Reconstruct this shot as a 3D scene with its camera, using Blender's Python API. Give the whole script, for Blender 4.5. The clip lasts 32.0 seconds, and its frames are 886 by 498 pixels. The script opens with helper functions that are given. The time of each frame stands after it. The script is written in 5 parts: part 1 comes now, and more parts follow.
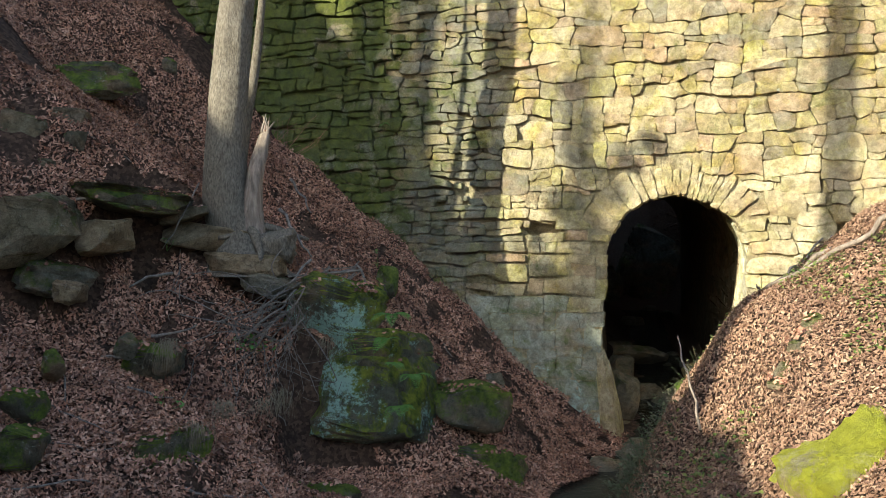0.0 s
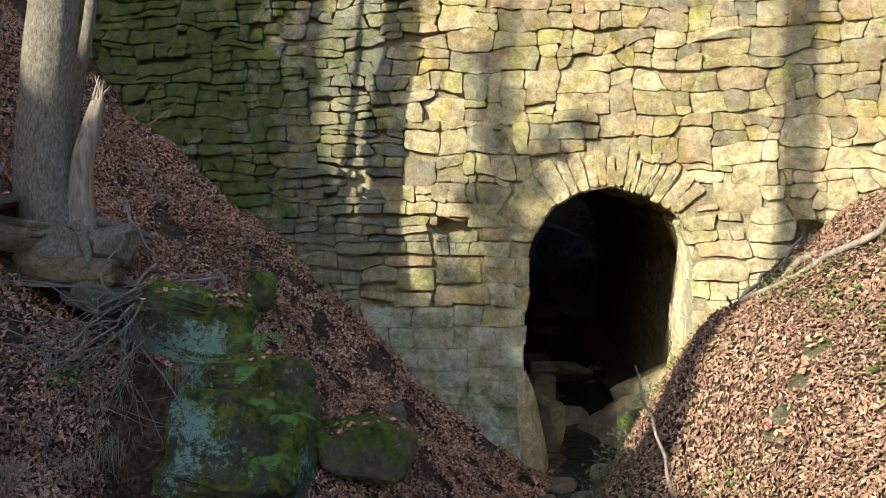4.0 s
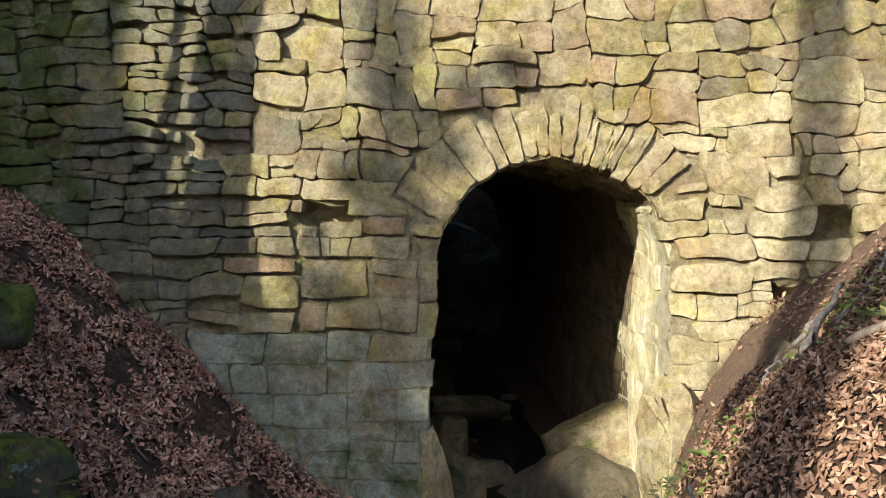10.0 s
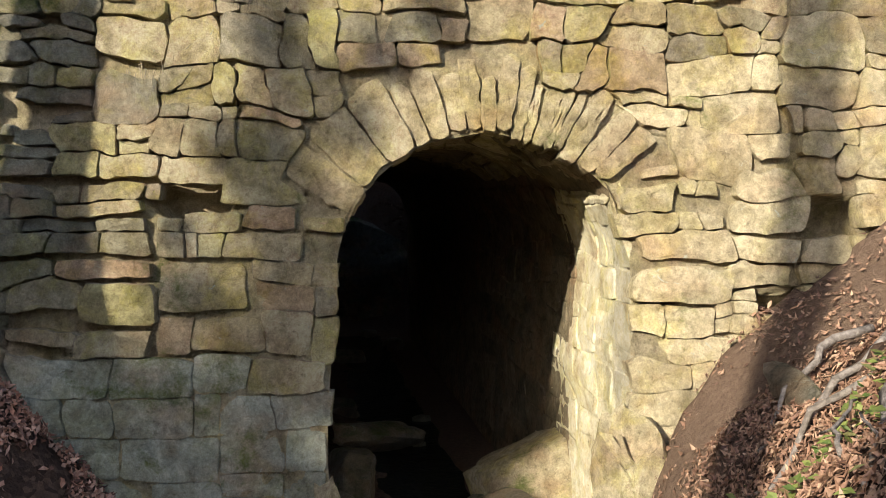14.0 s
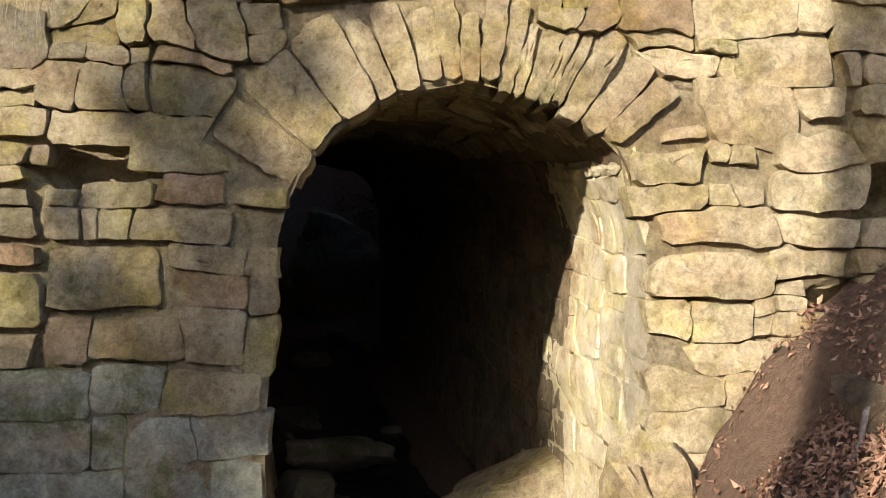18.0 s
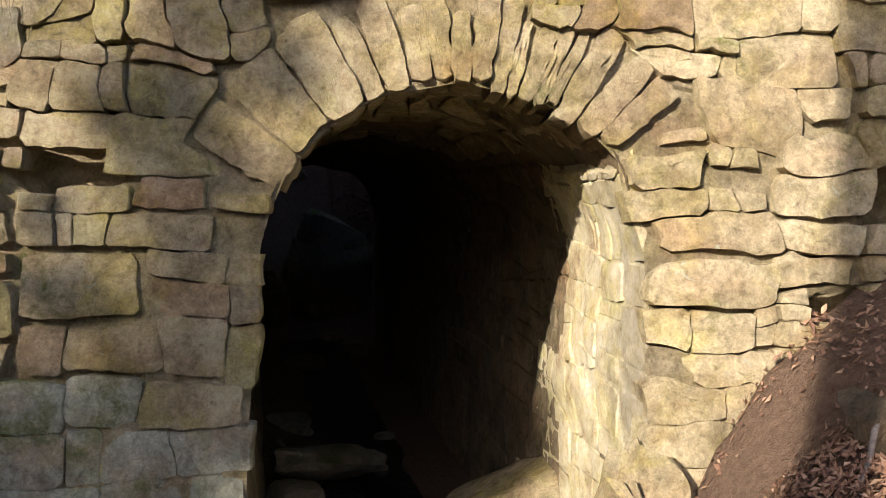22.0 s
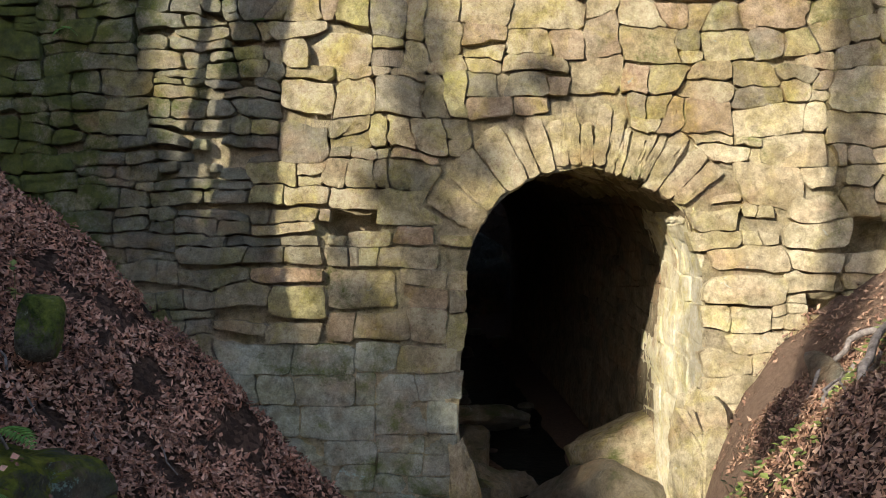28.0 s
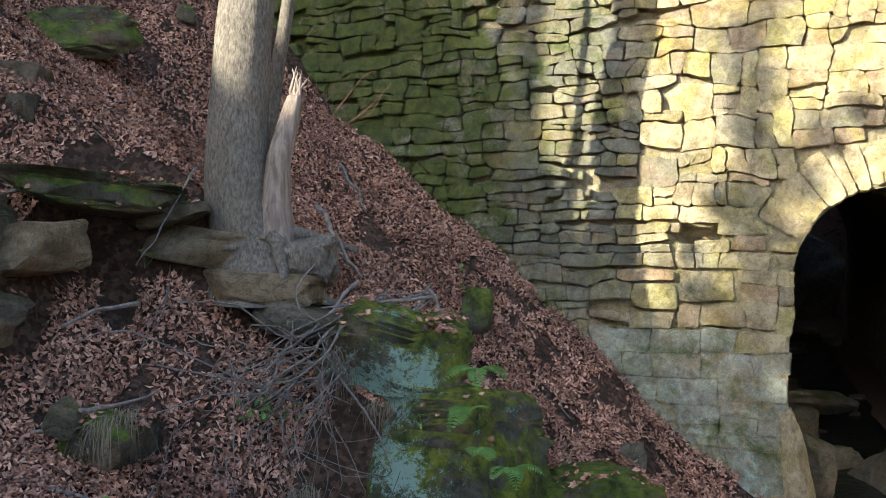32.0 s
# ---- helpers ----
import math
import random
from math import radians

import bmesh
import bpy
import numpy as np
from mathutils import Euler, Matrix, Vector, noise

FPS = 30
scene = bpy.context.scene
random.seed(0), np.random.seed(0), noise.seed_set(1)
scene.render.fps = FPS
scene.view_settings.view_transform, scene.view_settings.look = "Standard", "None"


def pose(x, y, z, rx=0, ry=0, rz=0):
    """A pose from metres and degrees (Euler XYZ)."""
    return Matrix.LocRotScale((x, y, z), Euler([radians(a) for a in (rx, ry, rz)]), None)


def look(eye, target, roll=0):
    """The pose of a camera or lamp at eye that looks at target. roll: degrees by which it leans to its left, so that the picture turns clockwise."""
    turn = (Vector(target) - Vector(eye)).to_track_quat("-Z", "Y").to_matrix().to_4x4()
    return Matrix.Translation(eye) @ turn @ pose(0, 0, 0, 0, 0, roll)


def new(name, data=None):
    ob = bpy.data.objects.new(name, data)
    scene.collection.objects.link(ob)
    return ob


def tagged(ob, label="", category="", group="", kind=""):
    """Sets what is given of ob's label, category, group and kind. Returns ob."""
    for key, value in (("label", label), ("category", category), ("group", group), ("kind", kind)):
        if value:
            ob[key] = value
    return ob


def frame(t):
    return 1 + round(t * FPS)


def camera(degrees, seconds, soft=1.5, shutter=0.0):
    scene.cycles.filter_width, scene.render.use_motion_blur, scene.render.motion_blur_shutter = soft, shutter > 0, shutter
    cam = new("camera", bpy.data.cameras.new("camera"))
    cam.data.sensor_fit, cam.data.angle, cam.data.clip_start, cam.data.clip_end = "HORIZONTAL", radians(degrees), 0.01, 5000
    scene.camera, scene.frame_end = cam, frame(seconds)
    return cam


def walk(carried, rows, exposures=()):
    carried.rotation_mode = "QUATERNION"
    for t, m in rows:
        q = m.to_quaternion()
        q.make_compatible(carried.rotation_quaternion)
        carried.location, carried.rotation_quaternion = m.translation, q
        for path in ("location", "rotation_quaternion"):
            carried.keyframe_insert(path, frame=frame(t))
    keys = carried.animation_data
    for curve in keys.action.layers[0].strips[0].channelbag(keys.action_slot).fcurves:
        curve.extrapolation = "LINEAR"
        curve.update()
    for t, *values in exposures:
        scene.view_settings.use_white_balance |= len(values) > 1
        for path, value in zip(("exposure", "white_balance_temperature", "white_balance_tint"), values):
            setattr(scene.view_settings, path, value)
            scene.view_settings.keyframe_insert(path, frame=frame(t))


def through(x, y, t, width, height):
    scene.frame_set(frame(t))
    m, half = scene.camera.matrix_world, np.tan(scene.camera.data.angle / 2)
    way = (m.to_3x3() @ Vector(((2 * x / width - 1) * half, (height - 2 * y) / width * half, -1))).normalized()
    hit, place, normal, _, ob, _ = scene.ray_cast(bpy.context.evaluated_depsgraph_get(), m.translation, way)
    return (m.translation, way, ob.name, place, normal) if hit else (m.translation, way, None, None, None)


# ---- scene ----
cam = camera(48.10, 32.0, soft=0.9)
# seconds, place, then yaw, pitch and roll in degrees
ROWS = [
    (0.0, 0.004, -0.000, 2.202, -0.01, -0.06, 0.14),
    (0.5, 0.003, 0.218, 2.202, -0.09, -0.04, 0.11),
    (1.0, 0.006, 0.442, 2.199, -0.18, -0.01, 0.10),
    (1.5, 0.021, 0.669, 2.197, -1.24, -0.00, 0.06),
    (2.0, 0.037, 0.906, 2.199, -2.48, 0.00, 0.02),
    (2.5, 0.055, 1.155, 2.199, -3.64, 0.02, 0.01),
    (3.0, 0.077, 1.405, 2.202, -4.57, 0.04, 0.01),
    (3.5, 0.099, 1.650, 2.201, -5.42, 0.05, -0.01),
    (5.5, 0.167, 2.639, 2.210, -5.87, -0.16, 0.07),
    (6.0, 0.198, 2.889, 2.203, -5.93, -0.10, 0.15),
    (6.5, 0.244, 3.150, 2.194, -5.82, -0.10, 0.14),
    (7.0, 0.287, 3.413, 2.189, -5.81, -0.09, 0.11),
    (7.5, 0.330, 3.667, 2.187, -7.53, -0.09, 0.08),
    (8.0, 0.366, 3.915, 2.190, -8.46, -0.07, 0.07),
    (8.5, 0.401, 4.159, 2.190, -9.28, -0.04, 0.07),
    (9.0, 0.438, 4.388, 2.192, -10.36, -0.03, 0.09),
    (9.5, 0.474, 4.605, 2.194, -11.39, -0.01, 0.08),
    (10.0, 0.512, 4.819, 2.191, -12.30, 0.01, 0.08),
    (10.5, 0.573, 5.020, 2.196, -12.91, -0.02, 0.07),
    (11.0, 0.614, 5.212, 2.198, -13.59, -0.03, 0.04),
    (11.5, 0.653, 5.401, 2.196, -14.32, -0.03, 0.03),
    (12.0, 0.690, 5.575, 2.197, -15.01, -0.03, 0.04),
    (12.5, 0.723, 5.742, 2.197, -15.68, -0.01, 0.06),
    (13.0, 0.744, 5.891, 2.193, -16.43, 0.03, 0.03),
    (13.5, 0.784, 6.026, 2.191, -17.00, 0.06, 0.02),
    (14.0, 0.807, 6.175, 2.183, -17.91, 0.05, 0.01),
    (14.5, 0.834, 6.320, 2.174, -18.76, 0.03, 0.01),
    (15.0, 0.872, 6.454, 2.162, -19.45, 0.03, 0.02),
    (15.5, 0.917, 6.593, 2.150, -19.45, 0.02, 0.04),
    (17.5, 1.102, 7.066, 2.118, -19.42, 0.02, -0.00),
    (18.0, 1.148, 7.158, 2.111, -19.35, 0.01, -0.05),
    (18.5, 1.181, 7.252, 2.117, -19.38, 0.01, -0.06),
    (19.0, 1.216, 7.311, 2.120, -19.39, -0.00, -0.07),
    (19.5, 1.221, 7.325, 2.120, -19.49, -0.03, -0.03),
    (20.0, 1.209, 7.326, 2.125, -19.49, -0.05, -0.04),
    (20.5, 1.203, 7.326, 2.129, -19.49, -0.05, -0.06),
    (21.0, 1.212, 7.321, 2.133, -19.51, -0.04, -0.08),
    (21.5, 1.222, 7.309, 2.137, -19.55, -0.03, -0.09),
    (22.0, 1.227, 7.290, 2.139, -19.47, -0.02, -0.12),
    (22.5, 1.215, 7.255, 2.139, -19.42, 0.00, -0.14),
    (23.0, 1.186, 7.177, 2.144, -19.38, 0.03, -0.16),
    (23.5, 1.136, 7.043, 2.154, -19.38, 0.04, -0.20),
    (24.0, 1.068, 6.864, 2.163, -19.38, 0.05, -0.25),
    (24.5, 0.998, 6.644, 2.167, -19.27, 0.08, -0.23),
    (26.5, 0.622, 5.691, 2.191, -16.49, 0.12, -0.15),
    (27.0, 0.518, 5.458, 2.213, -15.15, 0.12, -0.14),
    (27.5, 0.432, 5.199, 2.228, -13.79, 0.12, -0.15),
    (28.0, 0.337, 4.944, 2.242, -12.39, 0.13, -0.16),
    (28.5, 0.244, 4.689, 2.255, -10.82, 0.15, -0.10),
    (29.0, 0.165, 4.441, 2.264, -9.12, 0.19, -0.03),
    (29.5, 0.102, 4.193, 2.264, -6.98, 0.26, 0.05),
    (30.0, 0.057, 3.960, 2.258, -4.52, 0.32, 0.08),
    (30.5, 0.014, 3.734, 2.258, -1.88, 0.33, 0.09),
    (31.0, -0.018, 3.513, 2.259, 0.94, 0.33, 0.08),
    (31.5, -0.023, 3.297, 2.261, 3.85, 0.32, 0.08),
    (32.0, -0.021, 3.092, 2.262, 6.36, 0.28, 0.10),
]
EXPOSURE, SUN, SKY = 0.95, 4.6, 0.155
walk(cam, [(t, pose(x, y, z, 90 + pitch, roll, yaw)) for t, x, y, z, yaw, pitch, roll in ROWS], [(0.0, EXPOSURE + 0.33, 6250, 3), (3.0, EXPOSURE + 0.28, 6200, 4), (7.0, EXPOSURE + 0.15, 6050, 6), (9.0, EXPOSURE + 0.08, 6100, 8), (12.0, EXPOSURE + 0.03, 6200, 10), (20.0, EXPOSURE + 0.05, 6450, 19), (24.0, EXPOSURE + 0.05, 6450, 19), (28.5, EXPOSURE, 6100, 13), (30.0, EXPOSURE + 0.15, 6000, 12), (31.0, EXPOSURE + 0.5, 6000, 11), (32.0, EXPOSURE + 0.95, 6100, 8)])

# ---- daylight: a low sun from behind on the left, clear sky ----
SUN_X, SUN_Y, SUN_EL = 0.757, 0.653, 22.0      # the way in which the light travels over the ground, and the sun's height
world = bpy.data.worlds.new("sky")
scene.world = world
world.use_nodes = True
nt = world.node_tree
sky = nt.nodes.new("ShaderNodeTexSky")
sky.sky_type = "NISHITA"
sky.sun_disc = False
sky.ozone_density, sky.dust_density, sky.air_density = 0.9, 1.6, 0.9
sky.sun_elevation = radians(SUN_EL)
sky.sun_rotation = math.atan2(-SUN_X, -SUN_Y)
nt.links.new(sky.outputs[0], nt.nodes["Background"].inputs[0])
nt.nodes["Background"].inputs[1].default_value = SKY
sun = new("sun", bpy.data.lights.new("sun", "SUN"))
sun.data.energy, sun.data.angle, sun.data.color = SUN, radians(0.6), (1.0, 0.915, 0.73)
flat = math.cos(radians(SUN_EL)) / math.hypot(SUN_X, SUN_Y)
sun.matrix_world = look((-20, -18, 14), Vector((-20, -18, 14)) + Vector((SUN_X * flat, SUN_Y * flat, -math.sin(radians(SUN_EL)))))


# ---- materials ----
def nodes(name, rough=0.9, spec=0.25):
    m = bpy.data.materials.new(name)
    m.use_nodes = True
    t = m.node_tree
    b = t.nodes["Principled BSDF"]
    b.inputs["Roughness"].default_value = rough
    b.inputs["Specular IOR Level"].default_value = spec
    return m, t, b


def put(t, socket, value):
    if hasattr(value, "is_output"):
        t.links.new(value, socket)
    else:
        socket.default_value = (*value, 1) if isinstance(value, tuple) and len(value) == 3 and socket.type == "RGBA" else value


def math_n(t, op, a, b=0.0, clamp=False):
    n = t.nodes.new("ShaderNodeMath")
    n.operation, n.use_clamp = op, clamp
    put(t, n.inputs[0], a)
    put(t, n.inputs[1], b)
    return n.outputs[0]


def noise_n(t, scale, detail=4.0, rough=0.6, vec=None, dist=0.0):
    n = t.nodes.new("ShaderNodeTexNoise")
    put(t, n.inputs["Scale"], scale)
    n.inputs["Detail"].default_value, n.inputs["Roughness"].default_value = detail, rough
    n.inputs["Distortion"].default_value = dist
    if vec is not None:
        t.links.new(vec, n.inputs["Vector"])
    return n.outputs["Fac"]


def mix_n(t, fac, a, b, mode="MIX"):
    n = t.nodes.new("ShaderNodeMix")
    n.data_type, n.blend_type = "RGBA", mode
    put(t, n.inputs[0], fac)
    put(t, n.inputs[6], a)
    put(t, n.inputs[7], b)
    return n.outputs[2]


def ramp_n(t, fac, stops, hard=False):
    n = t.nodes.new("ShaderNodeValToRGB")
    e = n.color_ramp.elements
    while len(e) < len(stops):
        e.new(0.5)
    for k, (p, c) in enumerate(stops):
        e[k].position = p
        e[k].color = (*c, 1) if isinstance(c, tuple) else (c, c, c, 1)
    if hard:
        n.color_ramp.interpolation = "CONSTANT"
    t.links.new(fac, n.inputs[0])
    return n.outputs[0]


def where_n(t, scale=(1, 1, 1)):
    g = t.nodes.new("ShaderNodeNewGeometry")
    m = t.nodes.new("ShaderNodeMapping")
    m.inputs["Scale"].default_value = scale
    t.links.new(g.outputs["Position"], m.inputs[0])
    return m.outputs[0]


def any_n(t):
    g, o = t.nodes.new("ShaderNodeNewGeometry"), t.nodes.new("ShaderNodeObjectInfo")
    return math_n(t, "FRACT", math_n(t, "ADD", g.outputs["Random Per Island"], o.outputs["Random"]))


def axis_n(t, k):
    s = t.nodes.new("ShaderNodeSeparateXYZ")
    t.links.new(where_n(t), s.inputs[0])
    return s.outputs[k]


def bump_n(t, b, height, strength=0.5, dist=0.01):
    n = t.nodes.new("ShaderNodeBump")
    n.inputs["Strength"].default_value, n.inputs["Distance"].default_value = strength, dist
    t.links.new(height, n.inputs["Height"])
    t.links.new(n.outputs[0], b.inputs["Normal"])


def stone_mat(name, tones, moss=0.5, moss_left=0.0, lichen=0.0, bump=0.6, wet=False, streak=0.0, crack=0.0, top=0.0, stain=1.0, algae=0.0, moss_cols=((0.055, 0.085, 0.014), (0.17, 0.2, 0.03))):
    """Weathered sandstone: a tone for each stone, cloudy stains, grain, and moss in patches (more of it beyond the given x)."""
    m, t, b = nodes(name, 0.55 if wet else 0.88, 0.4 if wet else 0.2)
    p = where_n(t)
    base = ramp_n(t, any_n(t), [(k / max(1, len(tones) - 1), tuple(min(0.88, 1.24 * q) for q in c)) for k, c in enumerate(tones)])
    cloud = noise_n(t, 5.0, 5, 0.65, p, 0.6)
    base = mix_n(t, math_n(t, "MULTIPLY", ramp_n(t, cloud, [(0.42, 0.0), (0.66, 1.0)]), 0.78 * stain), base, mix_n(t, 1.0, base, (0.5, 0.47, 0.38), "MULTIPLY"))
    iron = noise_n(t, 2.3, 3, 0.6, where_n(t, (1, 1, 1.6)))
    base = mix_n(t, math_n(t, "MULTIPLY", ramp_n(t, iron, [(0.5, 0.0), (0.68, 1.0)]), 0.5), base, (0.38, 0.24, 0.135))
    if algae:
        film = noise_n(t, 3.4, 6, 0.7, p, 0.5)
        base = mix_n(t, math_n(t, 'MULTIPLY', ramp_n(t, film, [(0.47, 0.0), (0.64, 1.0)]), algae), base, mix_n(t, 1.0, base, (0.9, 0.9, 0.42), 'MULTIPLY'))
    grain = noise_n(t, 95.0, 5, 0.75, p)
    base = mix_n(t, 0.42, base, ramp_n(t, grain, [(0.32, 0.28), (0.68, 0.76)]), "OVERLAY")
    pit = noise_n(t, 48.0, 6, 0.7, p, 0.5)
    base = mix_n(t, ramp_n(t, pit, [(0.62, 0.0), (0.68, 0.28)]), base, mix_n(t, 1.0, base, (0.3, 0.27, 0.22), 'MULTIPLY'))
    base = mix_n(t, ramp_n(t, pit, [(0.3, 0.25), (0.37, 0.0)]), base, (0.7, 0.62, 0.46))
    pock = noise_n(t, 34.0, 4, 0.7, p)
    base = mix_n(t, ramp_n(t, pock, [(0.57, 0.0), (0.74, 0.75 * stain)]), base, mix_n(t, 1.0, base, (0.42, 0.39, 0.32), "MULTIPLY"))
    blotch = noise_n(t, 15.0, 10, 0.82, p, 0.4)
    base = mix_n(t, 0.85, base, ramp_n(t, blotch, [(0.34, 0.22), (0.5, 0.52), (0.66, 0.78)]), "OVERLAY")
    if streak:
        run = noise_n(t, 9.0, 5, 0.7, where_n(t, (1.4, 1.4, 0.13)), 0.4)
        base = mix_n(t, math_n(t, 'MULTIPLY', ramp_n(t, run, [(0.42, 0.0), (0.62, 1.0)]), streak), base, (0.17, 0.155, 0.1))
        base = mix_n(t, math_n(t, 'MULTIPLY', ramp_n(t, run, [(0.3, 1.0), (0.42, 0.0)]), streak), base, (0.62, 0.58, 0.44))
    if lichen:
        spots = noise_n(t, 9.0, 6, 0.75, p, 1.0)
        base = mix_n(t, ramp_n(t, spots, [(0.7 - 0.2 * lichen, 0.0), (0.74 - 0.2 * lichen, 0.8)]), base, (0.5, 0.52, 0.42))
    if moss:
        patch = noise_n(t, 2.1, 5, 0.7, p, 0.4)
        if moss_left:
            left = math_n(t, "MULTIPLY", math_n(t, "SUBTRACT", 0.2, axis_n(t, 0)), moss_left)
            patch = math_n(t, "ADD", patch, math_n(t, "MINIMUM", math_n(t, "MAXIMUM", left, -0.02), 0.24))
        if top:
            s = t.nodes.new("ShaderNodeSeparateXYZ")
            t.links.new(t.nodes.new("ShaderNodeNewGeometry").outputs["Normal"], s.inputs[0])
            patch = math_n(t, "ADD", patch, math_n(t, "MULTIPLY", math_n(t, "SUBTRACT", s.outputs[2], 0.35), top))
        fur = noise_n(t, 60.0, 4, 0.8, p)
        mask = ramp_n(t, math_n(t, "ADD", patch, math_n(t, "MULTIPLY", math_n(t, "SUBTRACT", fur, 0.5), 0.25)), [(0.72 - 0.3 * moss, 0.0), (0.84 - 0.3 * moss, 0.85)])
        base = mix_n(t, mask, base, ramp_n(t, noise_n(t, 11.0, 4, 0.7, p), [(0.35, moss_cols[0]), (0.68, moss_cols[1])]))
    t.links.new(base, b.inputs["Base Color"])
    h = math_n(t, "ADD", math_n(t, "MULTIPLY", noise_n(t, 13.0, 10, 0.85, p), 1.5), math_n(t, "MULTIPLY", grain, 0.4))
    if crack:
        v = t.nodes.new("ShaderNodeTexVoronoi")
        v.feature = "DISTANCE_TO_EDGE"
        v.inputs["Scale"].default_value = crack
        bend = t.nodes.new("ShaderNodeVectorMath")
        bend.operation = "ADD"
        n = t.nodes.new("ShaderNodeTexNoise")
        n.inputs["Scale"].default_value, n.inputs["Detail"].default_value = 3.0, 6.0
        t.links.new(p, n.inputs["Vector"])
        t.links.new(where_n(t, (1, 1, 2.2)), bend.inputs[0])
        t.links.new(n.outputs["Color"], bend.inputs[1])
        t.links.new(bend.outputs[0], v.inputs["Vector"])
        line = ramp_n(t, v.outputs["Distance"], [(0.0, 0.55), (0.02, 1.0)])
        h = math_n(t, "ADD", h, math_n(t, "MULTIPLY", line, 0.8))
        t.links.new(mix_n(t, line, mix_n(t, 1.0, base, (0.25, 0.23, 0.2), "MULTIPLY"), base), b.inputs["Base Color"])
    bump_n(t, b, h, bump, 0.05)
    return m


def soil_mat(name, cols, bump=0.7, moss=0.0, leafy=0.0):
    m, t, b = nodes(name, 0.95, 0.15)
    p = where_n(t)
    base = ramp_n(t, noise_n(t, 7.0, 7, 0.75, p), [(0.25, cols[0]), (0.5, cols[1]), (0.75, cols[2])])
    if leafy:
        v = t.nodes.new("ShaderNodeTexVoronoi")
        v.inputs["Scale"].default_value = 34.0
        v.inputs["Randomness"].default_value = 1.0
        t.links.new(p, v.inputs["Vector"])
        s = t.nodes.new("ShaderNodeSeparateColor")
        t.links.new(v.outputs["Color"], s.inputs[0])
        base = mix_n(t, math_n(t, "MULTIPLY", ramp_n(t, noise_n(t, 3.0, 4, 0.7, p), [(0.3, 0.0), (0.46, 1.0)]), leafy), base, ramp_n(t, math_n(t, "ADD", math_n(t, "MULTIPLY", s.outputs[0], 0.5), math_n(t, "MULTIPLY", noise_n(t, 60.0, 4, 0.8, p), 0.6)), [(0.1, (0.022, 0.014, 0.01)), (0.5, (0.085, 0.052, 0.037)), (0.9, (0.2, 0.125, 0.087))]))
    bare = math_n(t, "ADD", math_n(t, "MULTIPLY", math_n(t, "MINIMUM", math_n(t, "SUBTRACT", axis_n(t, 1), 9.2), math_n(t, "SUBTRACT", axis_n(t, 0), 2.5)), 0.6), math_n(t, "SUBTRACT", noise_n(t, 4.0, 4, 0.6, p), 0.5))
    base = mix_n(t, ramp_n(t, bare, [(0.0, 0.0), (0.25, 0.85)]), base, ramp_n(t, noise_n(t, 30.0, 6, 0.75, p), [(0.3, (0.13, 0.085, 0.06)), (0.7, (0.26, 0.18, 0.125))]))
    if moss:
        base = mix_n(t, ramp_n(t, noise_n(t, 1.6, 6, 0.75, p, 0.5), [(0.75 - 0.3 * moss, 0.0), (0.82 - 0.3 * moss, 0.9)]), base, ramp_n(t, noise_n(t, 40.0, 3, 0.7, p), [(0.3, (0.03, 0.045, 0.01)), (0.7, (0.1, 0.13, 0.02))]))
    t.links.new(base, b.inputs["Base Color"])
    bump_n(t, b, math_n(t, "ADD", noise_n(t, 24.0, 6, 0.75, p), noise_n(t, 90.0, 3, 0.7, p)), bump, 0.03)
    return m


def leaf_mat(name, cols, rough=0.6, through=0.0, damp=0.0):
    m, t, b = nodes(name, rough, 0.35)
    g = t.nodes.new("ShaderNodeNewGeometry")
    r = g.outputs["Random Per Island"]
    base = ramp_n(t, r, [(k / (len(cols) - 1), c) for k, c in enumerate(cols)])
    base = mix_n(t, 0.35, base, ramp_n(t, noise_n(t, 70.0, 4, 0.7, where_n(t)), [(0.3, 0.3), (0.7, 0.7)]), "OVERLAY")
    if damp:
        base = mix_n(t, math_n(t, "MULTIPLY", ramp_n(t, noise_n(t, 1.7, 6, 0.7, where_n(t), 0.5), [(0.4, 0.0), (0.62, 1.0)]), damp), base, mix_n(t, 1.0, base, (0.42, 0.36, 0.34), "MULTIPLY"))
    t.links.new(base, b.inputs["Base Color"])
    if through:
        tr = t.nodes.new("ShaderNodeBsdfTranslucent")
        t.links.new(base, tr.inputs[0])
        mx = t.nodes.new("ShaderNodeMixShader")
        mx.inputs[0].default_value = through
        t.links.new(b.outputs[0], mx.inputs[1])
        t.links.new(tr.outputs[0], mx.inputs[2])
        t.links.new(mx.outputs[0], t.nodes["Material Output"].inputs[0])
    return m


def bark_mat(name, c0, c1, c2, moss=0.0, stretch=0.18, scale=26.0):
    m, t, b = nodes(name, 0.9, 0.2)
    p = where_n(t, (1, 1, stretch))
    rid = noise_n(t, scale, 6, 0.7, p, 0.3)
    base = ramp_n(t, rid, [(0.3, c0), (0.5, c1), (0.72, c2)])
    base = mix_n(t, ramp_n(t, noise_n(t, 4.0, 5, 0.7, where_n(t)), [(0.45, 0.0), (0.7, 0.6)]), base, mix_n(t, 1.0, base, (0.6, 0.58, 0.5), "MULTIPLY"))
    if moss:
        base = mix_n(t, ramp_n(t, noise_n(t, 3.0, 6, 0.8, where_n(t), 0.5), [(0.78 - 0.3 * moss, 0.0), (0.86 - 0.3 * moss, 0.8)]), base, (0.09, 0.11, 0.03))
    t.links.new(base, b.inputs["Base Color"])
    bump_n(t, b, rid, 0.8, 0.02)
    return m


